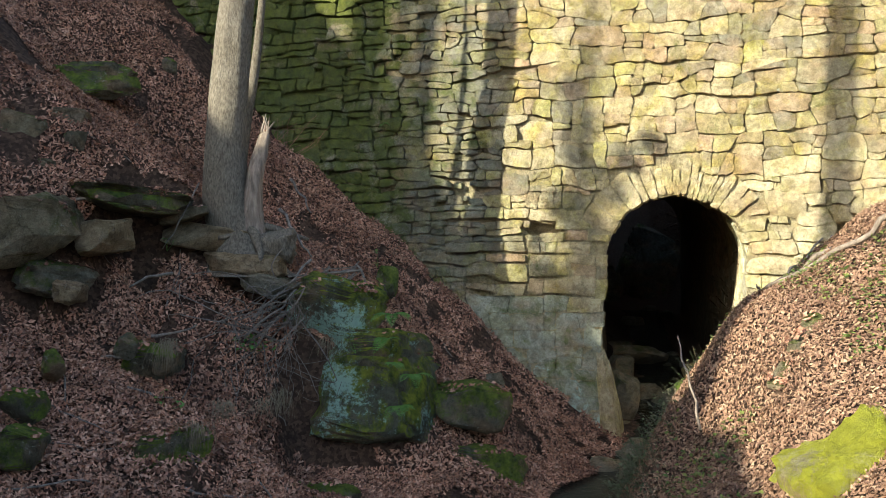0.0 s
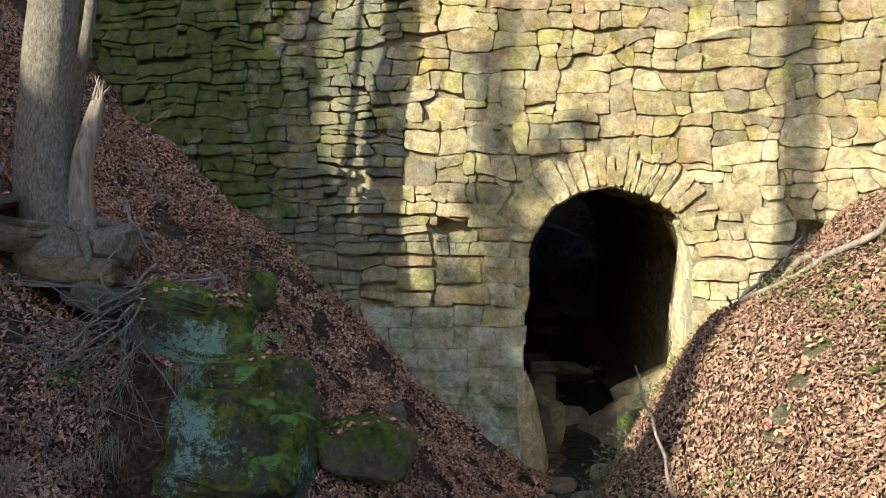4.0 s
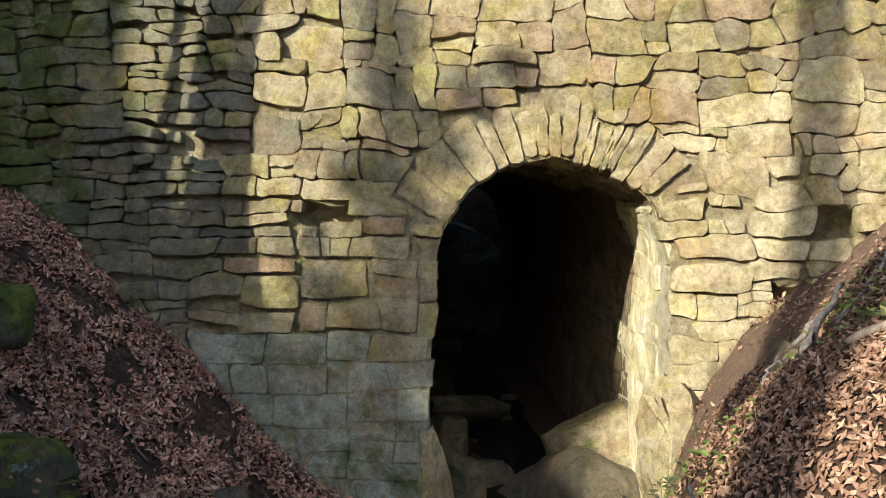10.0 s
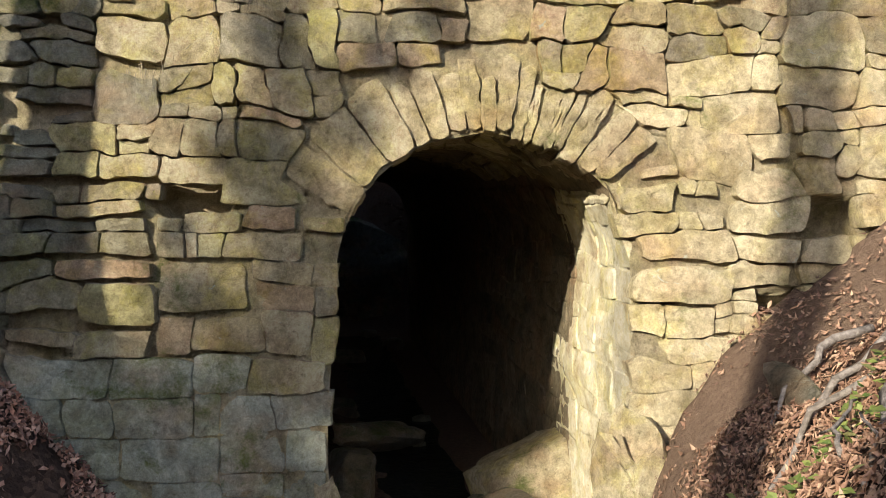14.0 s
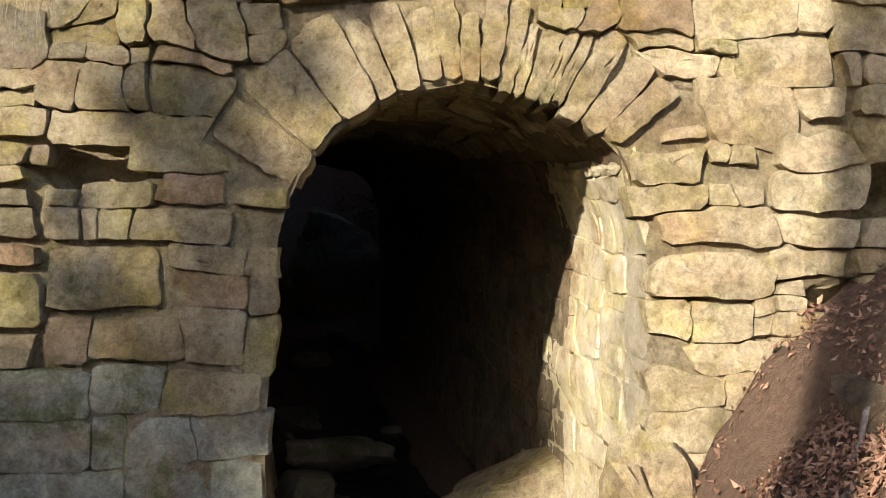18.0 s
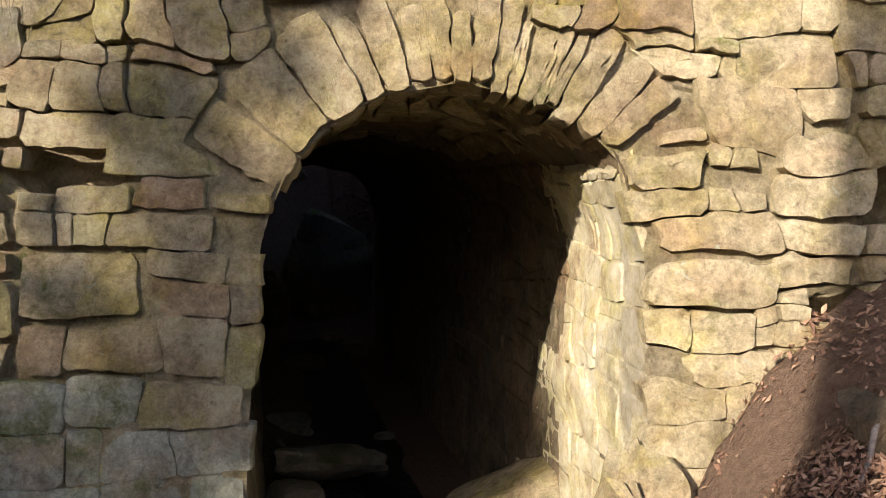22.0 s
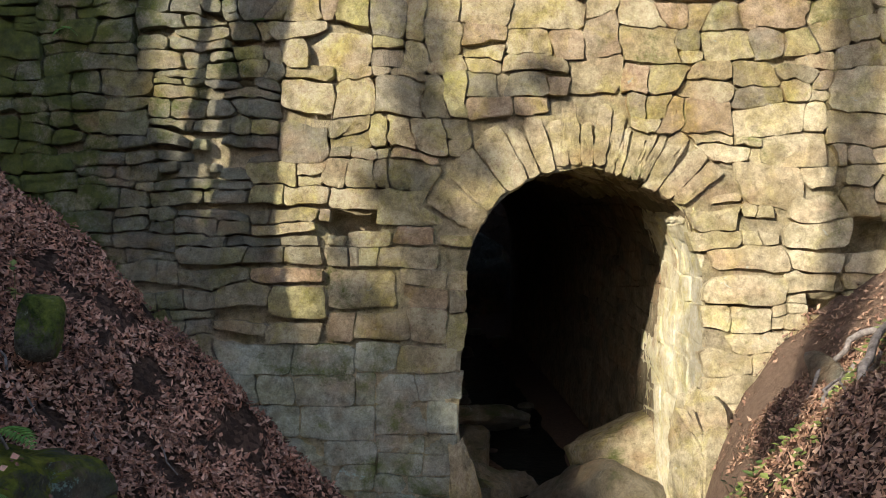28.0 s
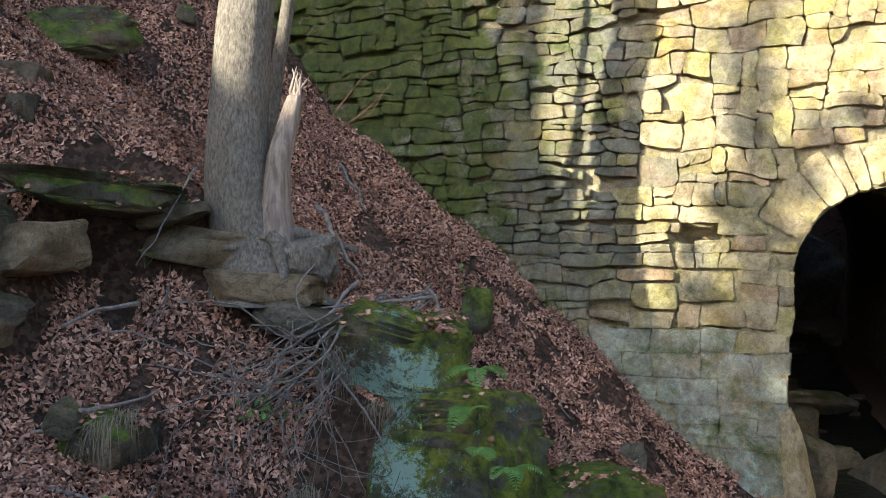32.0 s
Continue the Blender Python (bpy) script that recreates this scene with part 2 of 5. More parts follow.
WALL_TONES = ((0.31, 0.27, 0.18), (0.54, 0.445, 0.275), (0.4, 0.33, 0.2), (0.6, 0.5, 0.32), (0.33, 0.295, 0.2), (0.54, 0.39, 0.25), (0.29, 0.265, 0.2), (0.57, 0.48, 0.31), (0.46, 0.41, 0.2), (0.45, 0.33, 0.21))
M_STONE = stone_mat("weathered_sandstone", WALL_TONES, 0.42, 0.15, 0.25, 1.0, algae=0.75)
# greyer stone of the wall's left, darkened further to carry its shade
M_GREY = stone_mat("shaded_grey_green_sandstone", ((0.232, 0.219, 0.172), (0.318, 0.297, 0.224), (0.206, 0.202, 0.163), (0.361, 0.327, 0.232), (0.267, 0.262, 0.202), (0.301, 0.284, 0.172), (0.344, 0.292, 0.202)), 0.5, 0.2, 0.25, 1.0, algae=0.7)
M_VOUSS = stone_mat("arch_sandstone", ((0.5, 0.42, 0.265), (0.42, 0.35, 0.22), (0.55, 0.46, 0.295), (0.46, 0.38, 0.24)), 0.3, 0.0, 0.2, 0.9, algae=0.5)
M_MORTAR = stone_mat("lime_mortar", ((0.36, 0.305, 0.2), (0.43, 0.365, 0.24)), 0.42, 0.14, 0.15, 1.0, algae=0.4)
M_PLASTER = stone_mat("old_render_on_stone", ((0.33, 0.335, 0.265), (0.39, 0.385, 0.3), (0.3, 0.31, 0.25), (0.37, 0.345, 0.26)), 0.55, 0.0, 0.3, 0.8, algae=0.3)
t = M_PLASTER.node_tree
b = t.nodes["Principled BSDF"]
scale_n = math_n(t, "ADD", noise_n(t, 2.2, 8, 0.78, where_n(t), 0.6), math_n(t, "MULTIPLY", math_n(t, "SUBTRACT", 0.6, axis_n(t, 2)), 0.2))
t.links.new(mix_n(t, ramp_n(t, scale_n, [(0.53, 0.0), (0.58, 0.85)]), b.inputs["Base Color"].links[0].from_socket, (0.55, 0.7, 0.6)), b.inputs["Base Color"])
M_LIME = stone_mat("lime_washed_sandstone", ((0.7, 0.63, 0.44), (0.65, 0.575, 0.385), (0.71, 0.65, 0.47)), 0.3, 0.0, 0.3, 0.7, algae=0.5, stain=0.7)
t = M_LIME.node_tree
b = t.nodes["Principled BSDF"]
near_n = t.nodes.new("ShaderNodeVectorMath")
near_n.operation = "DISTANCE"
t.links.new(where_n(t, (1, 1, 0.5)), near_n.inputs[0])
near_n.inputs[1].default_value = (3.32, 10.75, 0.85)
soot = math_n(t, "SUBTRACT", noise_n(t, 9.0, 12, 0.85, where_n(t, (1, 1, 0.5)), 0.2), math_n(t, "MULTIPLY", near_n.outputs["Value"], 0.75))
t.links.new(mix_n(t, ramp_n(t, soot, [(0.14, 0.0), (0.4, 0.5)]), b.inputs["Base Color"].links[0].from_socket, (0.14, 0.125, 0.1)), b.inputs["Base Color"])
M_PALE = stone_mat("lime_stained_sandstone", ((0.42, 0.36, 0.235), (0.36, 0.305, 0.195), (0.455, 0.395, 0.26), (0.395, 0.325, 0.205)), 0.36, 0.0, 0.3, 0.7, algae=0.5, stain=0.9)
# tones darkened to deepen the shade inside the tunnel
M_TUNNEL = stone_mat("shaded_tunnel_stone", ((0.2, 0.165, 0.105), (0.24, 0.195, 0.125), (0.16, 0.135, 0.09)), 0.2, 0.0, 0.2, 0.7)
M_ROCK = stone_mat("bank_rock", ((0.16, 0.15, 0.115), (0.2, 0.18, 0.13), (0.13, 0.125, 0.1)), 0.5, 0.0, 0.35, 1.0, False, 0.0, 1.1, 0.14)
M_MOSSROCK = stone_mat("mossy_rock", ((0.11, 0.105, 0.08), (0.15, 0.135, 0.1)), 1.05, 0.0, 0.4, 1.0, False, 0.0, 0.0, 0.22, 1.0, moss_cols=((0.04, 0.08, 0.01), (0.24, 0.32, 0.035)))
M_TANROCK = stone_mat("tan_rock", ((0.36, 0.28, 0.17), (0.26, 0.2, 0.13), (0.3, 0.24, 0.17)), 0.3, 0.0, 0.3, 1.0, False, 0.0, 1.2, 0.08)
M_WETROCK = stone_mat("wet_rock", ((0.19, 0.165, 0.12), (0.24, 0.205, 0.145)), 0.55, 0.0, 0.3, 1.0, True, 0.0, 0.0, 0.1, moss_cols=((0.035, 0.055, 0.012), (0.12, 0.15, 0.03)))
M_SOIL = soil_mat("forest_soil", ((0.02, 0.014, 0.01), (0.05, 0.034, 0.025), (0.1, 0.065, 0.047)), 0.9, 0.3, 0.85)
M_LEAF = leaf_mat("fallen_beech_leaves", ((0.11, 0.058, 0.038), (0.25, 0.14, 0.09), (0.34, 0.21, 0.135), (0.16, 0.085, 0.057), (0.48, 0.33, 0.22), (0.29, 0.165, 0.107), (0.2, 0.11, 0.072)), damp=0.4)
# shaded-bank copy of the leaves, with the shade's contrast put into its tones
M_LEAF_SHADE = leaf_mat('shaded_beech_leaves', ((0.064, 0.03, 0.019), (0.415, 0.201, 0.127), (0.683, 0.382, 0.256), (0.096, 0.044, 0.03), (0.8, 0.499, 0.349), (0.512, 0.249, 0.156), (0.152, 0.07, 0.046)), damp=0.8)
M_BARK = bark_mat("grey_bark", (0.07, 0.058, 0.045), (0.17, 0.145, 0.115), (0.3, 0.265, 0.215), 0.3, 0.4, 60.0)
M_DEAD = bark_mat("bare_dead_wood", (0.1, 0.08, 0.065), (0.24, 0.19, 0.155), (0.42, 0.34, 0.27), 0.0, 0.1, 26.0)
M_TWIG = bark_mat("twig_bark", (0.09, 0.078, 0.068), (0.22, 0.19, 0.168), (0.36, 0.32, 0.285), 0.0, 1.0, 30.0)


# ---- helpers of this scene ----
def holder(name, at, label, category, group="", kind=""):
    ob = new(name)
    ob.empty_display_size = 0.1
    ob.location = at
    return tagged(ob, label, category, group, kind)


def mesh_of(name, verts, faces, mat, smooth=True):
    me = bpy.data.meshes.new(name)
    me.from_pydata([tuple(v) for v in verts], [], [tuple(f) for f in faces])
    me.materials.append(mat)
    if smooth:
        me.shade_smooth()
        if smooth is not True:
            me.set_sharp_from_angle(angle=radians(smooth))
    me.update()
    return me


def part(name, geo, mat, parent=None, label="", smooth=True):
    """Links a mesh (vertices and faces in the world's metres) as one object, under a thing or part where one is given."""
    me = geo if isinstance(geo, bpy.types.Mesh) else mesh_of(name, geo[0], geo[1], mat, smooth)
    ob = new(name, me)
    if parent is not None:
        ob.parent = parent
        up, at = parent, Vector((0, 0, 0))
        while up is not None:
            at += up.location
            up = up.parent
        ob.matrix_parent_inverse = Matrix.Translation(-at)
    return tagged(ob, label)


def thing(name, geo, mat, label, category, group="", kind="", smooth=True):
    """One mesh that stands alone, with its origin at the middle of its foot."""
    v = np.array(geo[0], float)
    at = Vector(((v[:, 0].min() + v[:, 0].max()) / 2, (v[:, 1].min() + v[:, 1].max()) / 2, v[:, 2].min()))
    ob = new(name, mesh_of(name, v - np.array(at), geo[1], mat, smooth))
    ob.location = at
    return tagged(ob, label, category, group, kind)


def join(*geos):
    v, f = [], []
    for gv, gf in geos:
        n = len(v)
        v.extend(tuple(p) for p in gv)
        f.extend(tuple(i + n for i in face) for face in gf)
    return v, f


def fbm(x, y, z=0.0, octaves=4):
    return noise.fractal(Vector((x, y, z)), 1.0, 2.0, octaves)


def sm(a, b, x):
    t = min(1.0, max(0.0, (x - a) / (b - a)))
    return t * t * (3 - 2 * t)


def bed_x(y):
    return np.interp(y, (-40, 0, 5, 7.5, 9, 10.3, 11, 21, 30, 60), (-3, 0.0, 0.6, 1.0, 1.35, 1.95, 2.5, 4.1, 5.6, 9))


def bed_z(y):
    # the climb past 21 m is added to keep sky out of the culvert
    return np.interp(y, (-60, 0, 3, 7, 9.5, 11, 13, 21, 22, 24, 30, 60), (-4, -0.8, -0.5, -0.2, 0, 0.1, 0.35, 0.9, 1.7, 8, 12, 30))


def ridge(x, y):
    """The wooded spur behind on the left, whose shade lies over the left bank and the foot of the wall."""
    a, w = x * SUN_X + y * SUN_Y, x * SUN_Y - y * SUN_X
    top = np.interp(-w, (-30, -2, 3, 4.5, 7.4, 8.2, 8.6, 9.5, 12, 40), (2, 3.5, 5.3, 6.1, 7.15, 7.35, 8.45, 9.6, 13, 18))
    return top - 0.85 * max(0.0, a + 6.0)


def hollow(x, y):
    """The dark hollow under the roof slab of the ledge."""
    return math.exp(-((x + 2.66) / 0.24) ** 2 - ((y - 8.88) / 0.24) ** 2)


def ground(x, y, fine=True):
    mid, low = bed_x(y), bed_z(y)
    m = np.interp(y, (-20, 4, 6.5, 7.4, 8.3, 9.05, 10.8, 11.7, 14, 22, 40), (0.3, 0.25, 0.3, 0.44, 0.62, 0.88, 0.74, 0.9, 1.15, 0.9, 0.7))
    d = mid - x - 0.6
    rise = m * 0.5 * (d + math.sqrt(d * d + 0.05))
    if y > 8:
        rise += 0.5 * sm(8, 11, y) * max(0.0, d - 4.2)
    e = x - mid - np.interp(y, (7.4, 8.5, 9.5, 10.45, 11.1, 21, 22), (0.12, 0.55, 1.1, 0.95, 1.3, 1.3, 0.3))
    if e > 0:
        rise += np.interp(y, (0, 5, 5.65, 6.47, 7.1, 8.2, 9.3, 10.4), (0.4, 0.5, 0.6, 0.7, 0.9, 1.0, 1.1, 1.1)) * (1 - math.exp(-e / np.interp(y, (7.4, 9.3), (0.5, 0.15)))) + np.interp(y, (0, 5.65, 7.1, 10.4), (0.6, 0.65, 0.75, 0.8)) * e
    if x < -1.0 and y > 7:
        line = np.interp(x, (-4.5, -3.2, -3.0, -2.88, -2.45, -1.5), (7.9, 8.15, 8.3, 9.0, 9.12, 9.12))
        rise += (0.62 * sm(line - 0.1, line + 0.06, y) - 0.34) * sm(-1.1, -1.6, x) * sm(7.4, 8.2, y) * sm(11, 9.6, y)
    rise -= 0.42 * hollow(x, y)
    cut = sm(8.8, 8.5, y) * sm(7.3, 7.9, y) * sm(-1.6, -1.15, x) * sm(0.5, 0.1, x)
    rise = max(rise * (1 - cut) + min(rise, 0.3) * cut, 0.0)
    if x > 1.8:
        rise -= 0.2 * sm(1.9, 2.5, x) * math.exp(-((y - 9.0 - 0.45 * (x - 2.7)) / 0.38) ** 2)
        rise += 0.24 * sm(1.85, 2.35, x) * sm(5.8, 6.6, y) * sm(9.0, 8.4, y) + 0.22 * sm(2.9, 3.2, x) * math.exp(-((y - 9.5) / 0.35) ** 2)
    z = low + 14 * (1 - math.exp(-rise / 14))
    if x < mid:
        z = max(z, min(ridge(x, y), 13))
    off = min(1.0, max(0.0, rise * 1.2))
    z += off * (0.16 * fbm(x * 0.8, y * 0.8, 3.1, 3) + 0.06 * fbm(x * 2.9, y * 2.9, 7.7, 3) + 0.035 * fbm(x * 5.5, y * 5.5, 2.2, 2))
    if fine:
        z += (0.3 + 0.7 * off) * 0.014 * fbm(x * 9, y * 9, 1.3, 3)
    return z


GRID_X, GRID_Y = np.arange(-5.6, 5.2, 0.09), np.arange(4.4, 13.8, 0.09)
GRID = np.array([[ground(x, y, False) for x in GRID_X] for y in GRID_Y])


def lie(x, y):
    """The ground's height and slope, from a table of it."""
    i, j = min(max(int((x + 5.6) / 0.09), 0), len(GRID_X) - 2), min(max(int((y - 4.4) / 0.09), 0), len(GRID_Y) - 2)
    p, q = (x - GRID_X[i]) / 0.09, (y - GRID_Y[j]) / 0.09
    a, b, c, d = GRID[j, i], GRID[j, i + 1], GRID[j + 1, i], GRID[j + 1, i + 1]
    return a + (b - a) * p + (c - a) * q + (a + d - b - c) * p * q, ((b - a) * (1 - q) + (d - c) * q) / 0.09, ((c - a) * (1 - p) + (d - b) * p) / 0.09


# ---- the ground, one sheet to the horizon ----
def steps(inner, outer, fine, far):
    out = list(np.arange(inner, outer + 1e-6, fine))
    g = fine
    lo, hi = [inner], [outer]
    while hi[-1] < far:
        g *= 1.13
        hi.append(hi[-1] + g)
        lo.append(lo[-1] - g)
    return sorted(set(lo[1:] + out + hi[1:]))


gx, gy = steps(-4.2, 4.8, 0.07, 700), steps(5.2, 13.2, 0.07, 700)
verts = [(x, y, ground(x, y) if abs(x) < 60 and abs(y) < 60 else ground(max(-60, min(60, x)), max(-60, min(60, y)), False)) for y in gy for x in gx]
nx = len(gx)
faces = [(j * nx + i, j * nx + i + 1, j * nx + nx + i + 1, j * nx + nx + i) for j in range(len(gy) - 1) for i in range(nx - 1)]
tagged(part("ground", (verts, faces), M_SOIL), "dark forest soil of a narrow ravine with leaf litter", "ground", kind="structure")


# ---- the wall: u runs along it to the right, z up, d out of it towards the camera ----
AX, AY = 0.9654, -0.2607
NX, NY = -0.2607, -0.9654
TX, TY = 0.158, 0.987                      # the tunnel's way through the bank
ARCH_U, ARCH_Z, ARCH_R = 1.08, 2.02, 0.76


def wall_at(u, z, d=0.0):
    """A place on the wall, which leans back a little; the corner beside the opening's right side is worn round."""
    back = 0.07 * (z - 2.4)
    if 1.55 < u < 2.15 and z < 2.5:
        back += 0.15 * sm(2.14, 1.72, u) ** 2 * sm(2.5, 2.2, z)
    return (1.5 + AX * u - NX * back + NX * d, 11.095 + AY * u - NY * back + NY * d, z)


def left_edge(z, grow=0.0):
    """The left side of the opening, from the foot to the crown."""
    r = ARCH_R + grow
    if z > ARCH_Z:
        return ARCH_U - math.sqrt(max(0.0, r * r - (z - ARCH_Z) ** 2))
    return ARCH_U - r - 0.03 * sm(2.0, 1.3, z) + 0.17 * sm(1.2, 0.0, z)


def right_edge(z, grow=0.0):
    r = ARCH_R + grow
    if z > 2.5:
        return ARCH_U + math.sqrt(max(0.0, r * r - (z - ARCH_Z) ** 2))
    return 1.7 + grow + 0.12 * sm(2.5, 2.1, z)


def bend(u, z):
    """How all joints of the wall wander from level and plumb, less so where it is built of squared blocks."""
    k = 1.0 - 0.65 * sm(-1.1, -0.7, u) * sm(0.6, 0.3, u) * sm(2.6, 2.3, z)
    return (u + k * (0.06 * fbm(u * 3.0, z * 3.6, 4.0, 2) + 0.011 * fbm(u * 12, z * 12, 9.0, 2)), z + k * (0.05 * fbm(u * 2.6, z * 3.0, 21.0, 2) + 0.011 * fbm(u * 12, z * 12, 14.0, 2)))


def wall_sheet(mat):
    """The bed of mortar between and behind the stones, in two halves that meet over the crown."""
    zs = list(np.arange(-0.4, 6.41, 0.06))
    geos = []
    for side in (0, 1):
        v, f = [], []
        n = 90
        for z in zs:
            near = (left_edge, right_edge)[side](z, 0.0) if z < ARCH_Z + ARCH_R else ARCH_U
            far = (-7.0, 8.0)[side]
            for k in range(n + 1):
                u = near + (far - near) * (k / n) ** 1.3
                full = max(sm(-1.3, 0.3, u) * 0.75, sm(1.75, 1.45, z) * sm(-2.5, -0.6, u), 0.9 * sm(0.5, 0.1, abs(math.hypot(u - ARCH_U, z - ARCH_Z) - ARCH_R - 0.25)))
                d = -0.062 + 0.034 * full + 0.04 * fbm(u * 2.2, z * 2.2, 12.0, 2) * (1.1 - full) + 0.035 * fbm(u * 6, z * 6, 2.0) + 0.006 * fbm(u * 25, z * 25, 5.0, 2)
                d = min(d + 0.022 * sm(1.7, 1.5, z) * sm(-2.5, -0.6, u), -0.006 + 0.006 * fbm(u * 20, z * 20, 5.0, 2))
                bu, bz = bend(u, z)
                if any(g[0] - 0.03 < 2 * u - bu < g[2] + 0.03 and g[1] - 0.02 < 2 * z - bz < g[3] + 0.02 for g in GAPS):
                    d -= 0.25
                v.append(wall_at(u, z, d))
        for j in range(len(zs) - 1):
            for k in range(n):
                q = (j * (n + 1) + k, j * (n + 1) + k + 1, (j + 1) * (n + 1) + k + 1, (j + 1) * (n + 1) + k)
                f.append(q if side else q[::-1])
        geos.append((v, f))
    return join(*geos)


GAPS = ((-0.52, 2.34, -0.25, 2.5), (2.42, 1.84, 2.66, 1.96), (2.72, 2.26, 2.98, 2.42))      # stones are missing here
rng = random.Random(11)
wall = holder("wall_north", wall_at(0, 0), "high rubble wall of weathered tan sandstone with moss and open joints", "stone wall", kind="structure")
part("mortar_bed", wall_sheet(M_MORTAR), M_MORTAR, wall, "crumbly grey-tan lime mortar")


def clip(ring, a, b, c):
    """The part of an outline where a * u + b * z is below c."""
    out = []
    for p, q in zip(ring, ring[1:] + ring[:1]):
        e, g = a * p[0] + b * p[1] - c, a * q[0] + b * q[1] - c
        if e <= 0:
            out.append(p)
        if (e < 0 < g) or (g < 0 < e):
            k = e / (e - g)
            out.append((p[0] + (q[0] - p[0]) * k, p[1] + (q[1] - p[1]) * k))
    return out


def area(ring):
    return 0.5 * abs(sum(a[0] * b[1] - b[0] * a[1] for a, b in zip(ring, ring[1:] + ring[:1])))


def middle(ring):
    return sum(p[0] for p in ring) / len(ring), sum(p[1] for p in ring) / len(ring)


def edges(ring):
    """Each side of an outline as the half-plane that it bounds."""
    for p, q in zip(ring, ring[1:] + ring[:1]):
        l = math.hypot(q[0] - p[0], q[1] - p[1])
        if l > 1e-5:
            a, b = (q[1] - p[1]) / l, (p[0] - q[0]) / l
            yield a, b, a * p[0] + b * p[1]


def inset(ring, gap):
    for a, b, c in list(edges(ring)):
        ring = clip(ring, a, b, c - gap)
        if len(ring) < 3:
            return []
    return ring


def without(ring, hole):
    """What is left of a stone's outline round a larger stone that is set into the wall."""
    out = []
    for a, b, c in edges(hole):
        piece = clip(ring, -a, -b, -c)
        if len(piece) > 2 and area(piece) > 0.0012:
            out.append(piece)
        ring = clip(ring, a, b, c)
        if len(ring) < 3:
            break
    return out


def build_of(u, z):
    """How the wall is built here: the heights and lengths of its stones and how far their sides lean."""
    if z < 1.62 and -1.9 < u < 0.4:
        return 0.18, 0.28, 0.3, 0.56, 0.015, 0.05          # squared blocks under old render
    if z < 2.42 and -1.0 < u < 0.4:
        return 0.19, 0.3, 0.26, 0.52, 0.03, 0.1            # squared blocks
    if u > 1.6 and z < 2.7:
        return 0.17, 0.28, 0.36, 0.66, 0.07, 0.2            # long slabs
    if u < -0.85:
        return 0.085, 0.19, 0.2, 0.5, 0.07, 0.22            # thin flat stones, laid nearly dry
    if z > 3.5 or u > 1.7:
        return 0.14, 0.32, 0.26, 0.6, 0.12, 0.28
    return 0.14, 0.34, 0.2, 0.46, 0.2, 0.34               # mixed rubble round the arch


def split(ring, out, depth=0):
    """Splits a block into stones of uneven size, along lines that are never quite level or plumb."""
    us, zs = [p[0] for p in ring], [p[1] for p in ring]
    w, h = max(us) - min(us), max(zs) - min(zs)
    cu, cz = middle(ring)
    h0, h1, w0, w1, lh, lv = build_of(cu, cz)
    if depth < 9 and h > rng.uniform(h0, h1) * 1.15 and (h * 1.5 > w or h > h1):
        a, b, at = rng.gauss(0, lh), 1.0, (cu, min(zs) + h * rng.uniform(0.3, 0.7))
    elif depth < 9 and w > rng.uniform(w0, w1) * 1.12 and w > h * 0.9:
        a, b, at = 1.0, rng.gauss(0, lv), (min(us) + w * rng.uniform(0.28, 0.72), cz)
    else:
        out.append(ring)
        return
    c = a * at[0] + b * at[1]
    for piece in (clip(ring, a, b, c), clip(ring, -a, -b, -c)):
        if len(piece) > 2 and area(piece) > 0.0008:
            split(piece, out, depth + 1)


def slim(ring):
    """Whether an outline is too thin to be a stone."""
    us, zs = [p[0] for p in ring], [p[1] for p in ring]
    return area(ring) < 0.045 * math.hypot(max(us) - min(us), max(zs) - min(zs))


def courses(u0, z0, u1, z1, keep_out=()):
    """Broken courses, each a row of blocks that are split again; joints never run on from row to row."""
    out = []
    z, row = z0, 0
    while z < z1:
        h = rng.uniform(0.3, 0.55)
        low, high = (lambda u, k=row, b=z: b + 0.1 * fbm(u * 0.7, k * 3.7, 17.0, 2)), (lambda u, k=row + 1, b=z + h: b + 0.1 * fbm(u * 0.7, k * 3.7, 17.0, 2))
        u = u0 - rng.uniform(0, 0.4)
        lean = rng.gauss(0, 0.04)
        while u < u1:
            w, more = rng.uniform(0.5, 1.1), rng.gauss(0, 0.04)
            blocks = [[(u, low(u)), (u + w, low(u + w)), (u + w + more, high(u + w + more)), (u + lean, high(u + lean))]]
            for f in keep_out:
                lo, hi = min(p[0] for p in f), max(p[0] for p in f)
                if u - 0.2 < hi and u + w + 0.2 > lo and min(p[1] for p in f) < z + h + 0.2 and max(p[1] for p in f) > z - 0.2:
                    blocks = [q for c in blocks for q in without(c, f)]
            for c in blocks:
                if area(c) > 0.003:
                    split(c, out)
            u, lean = u + w, more
        z, row = z + h, row + 1
    return out


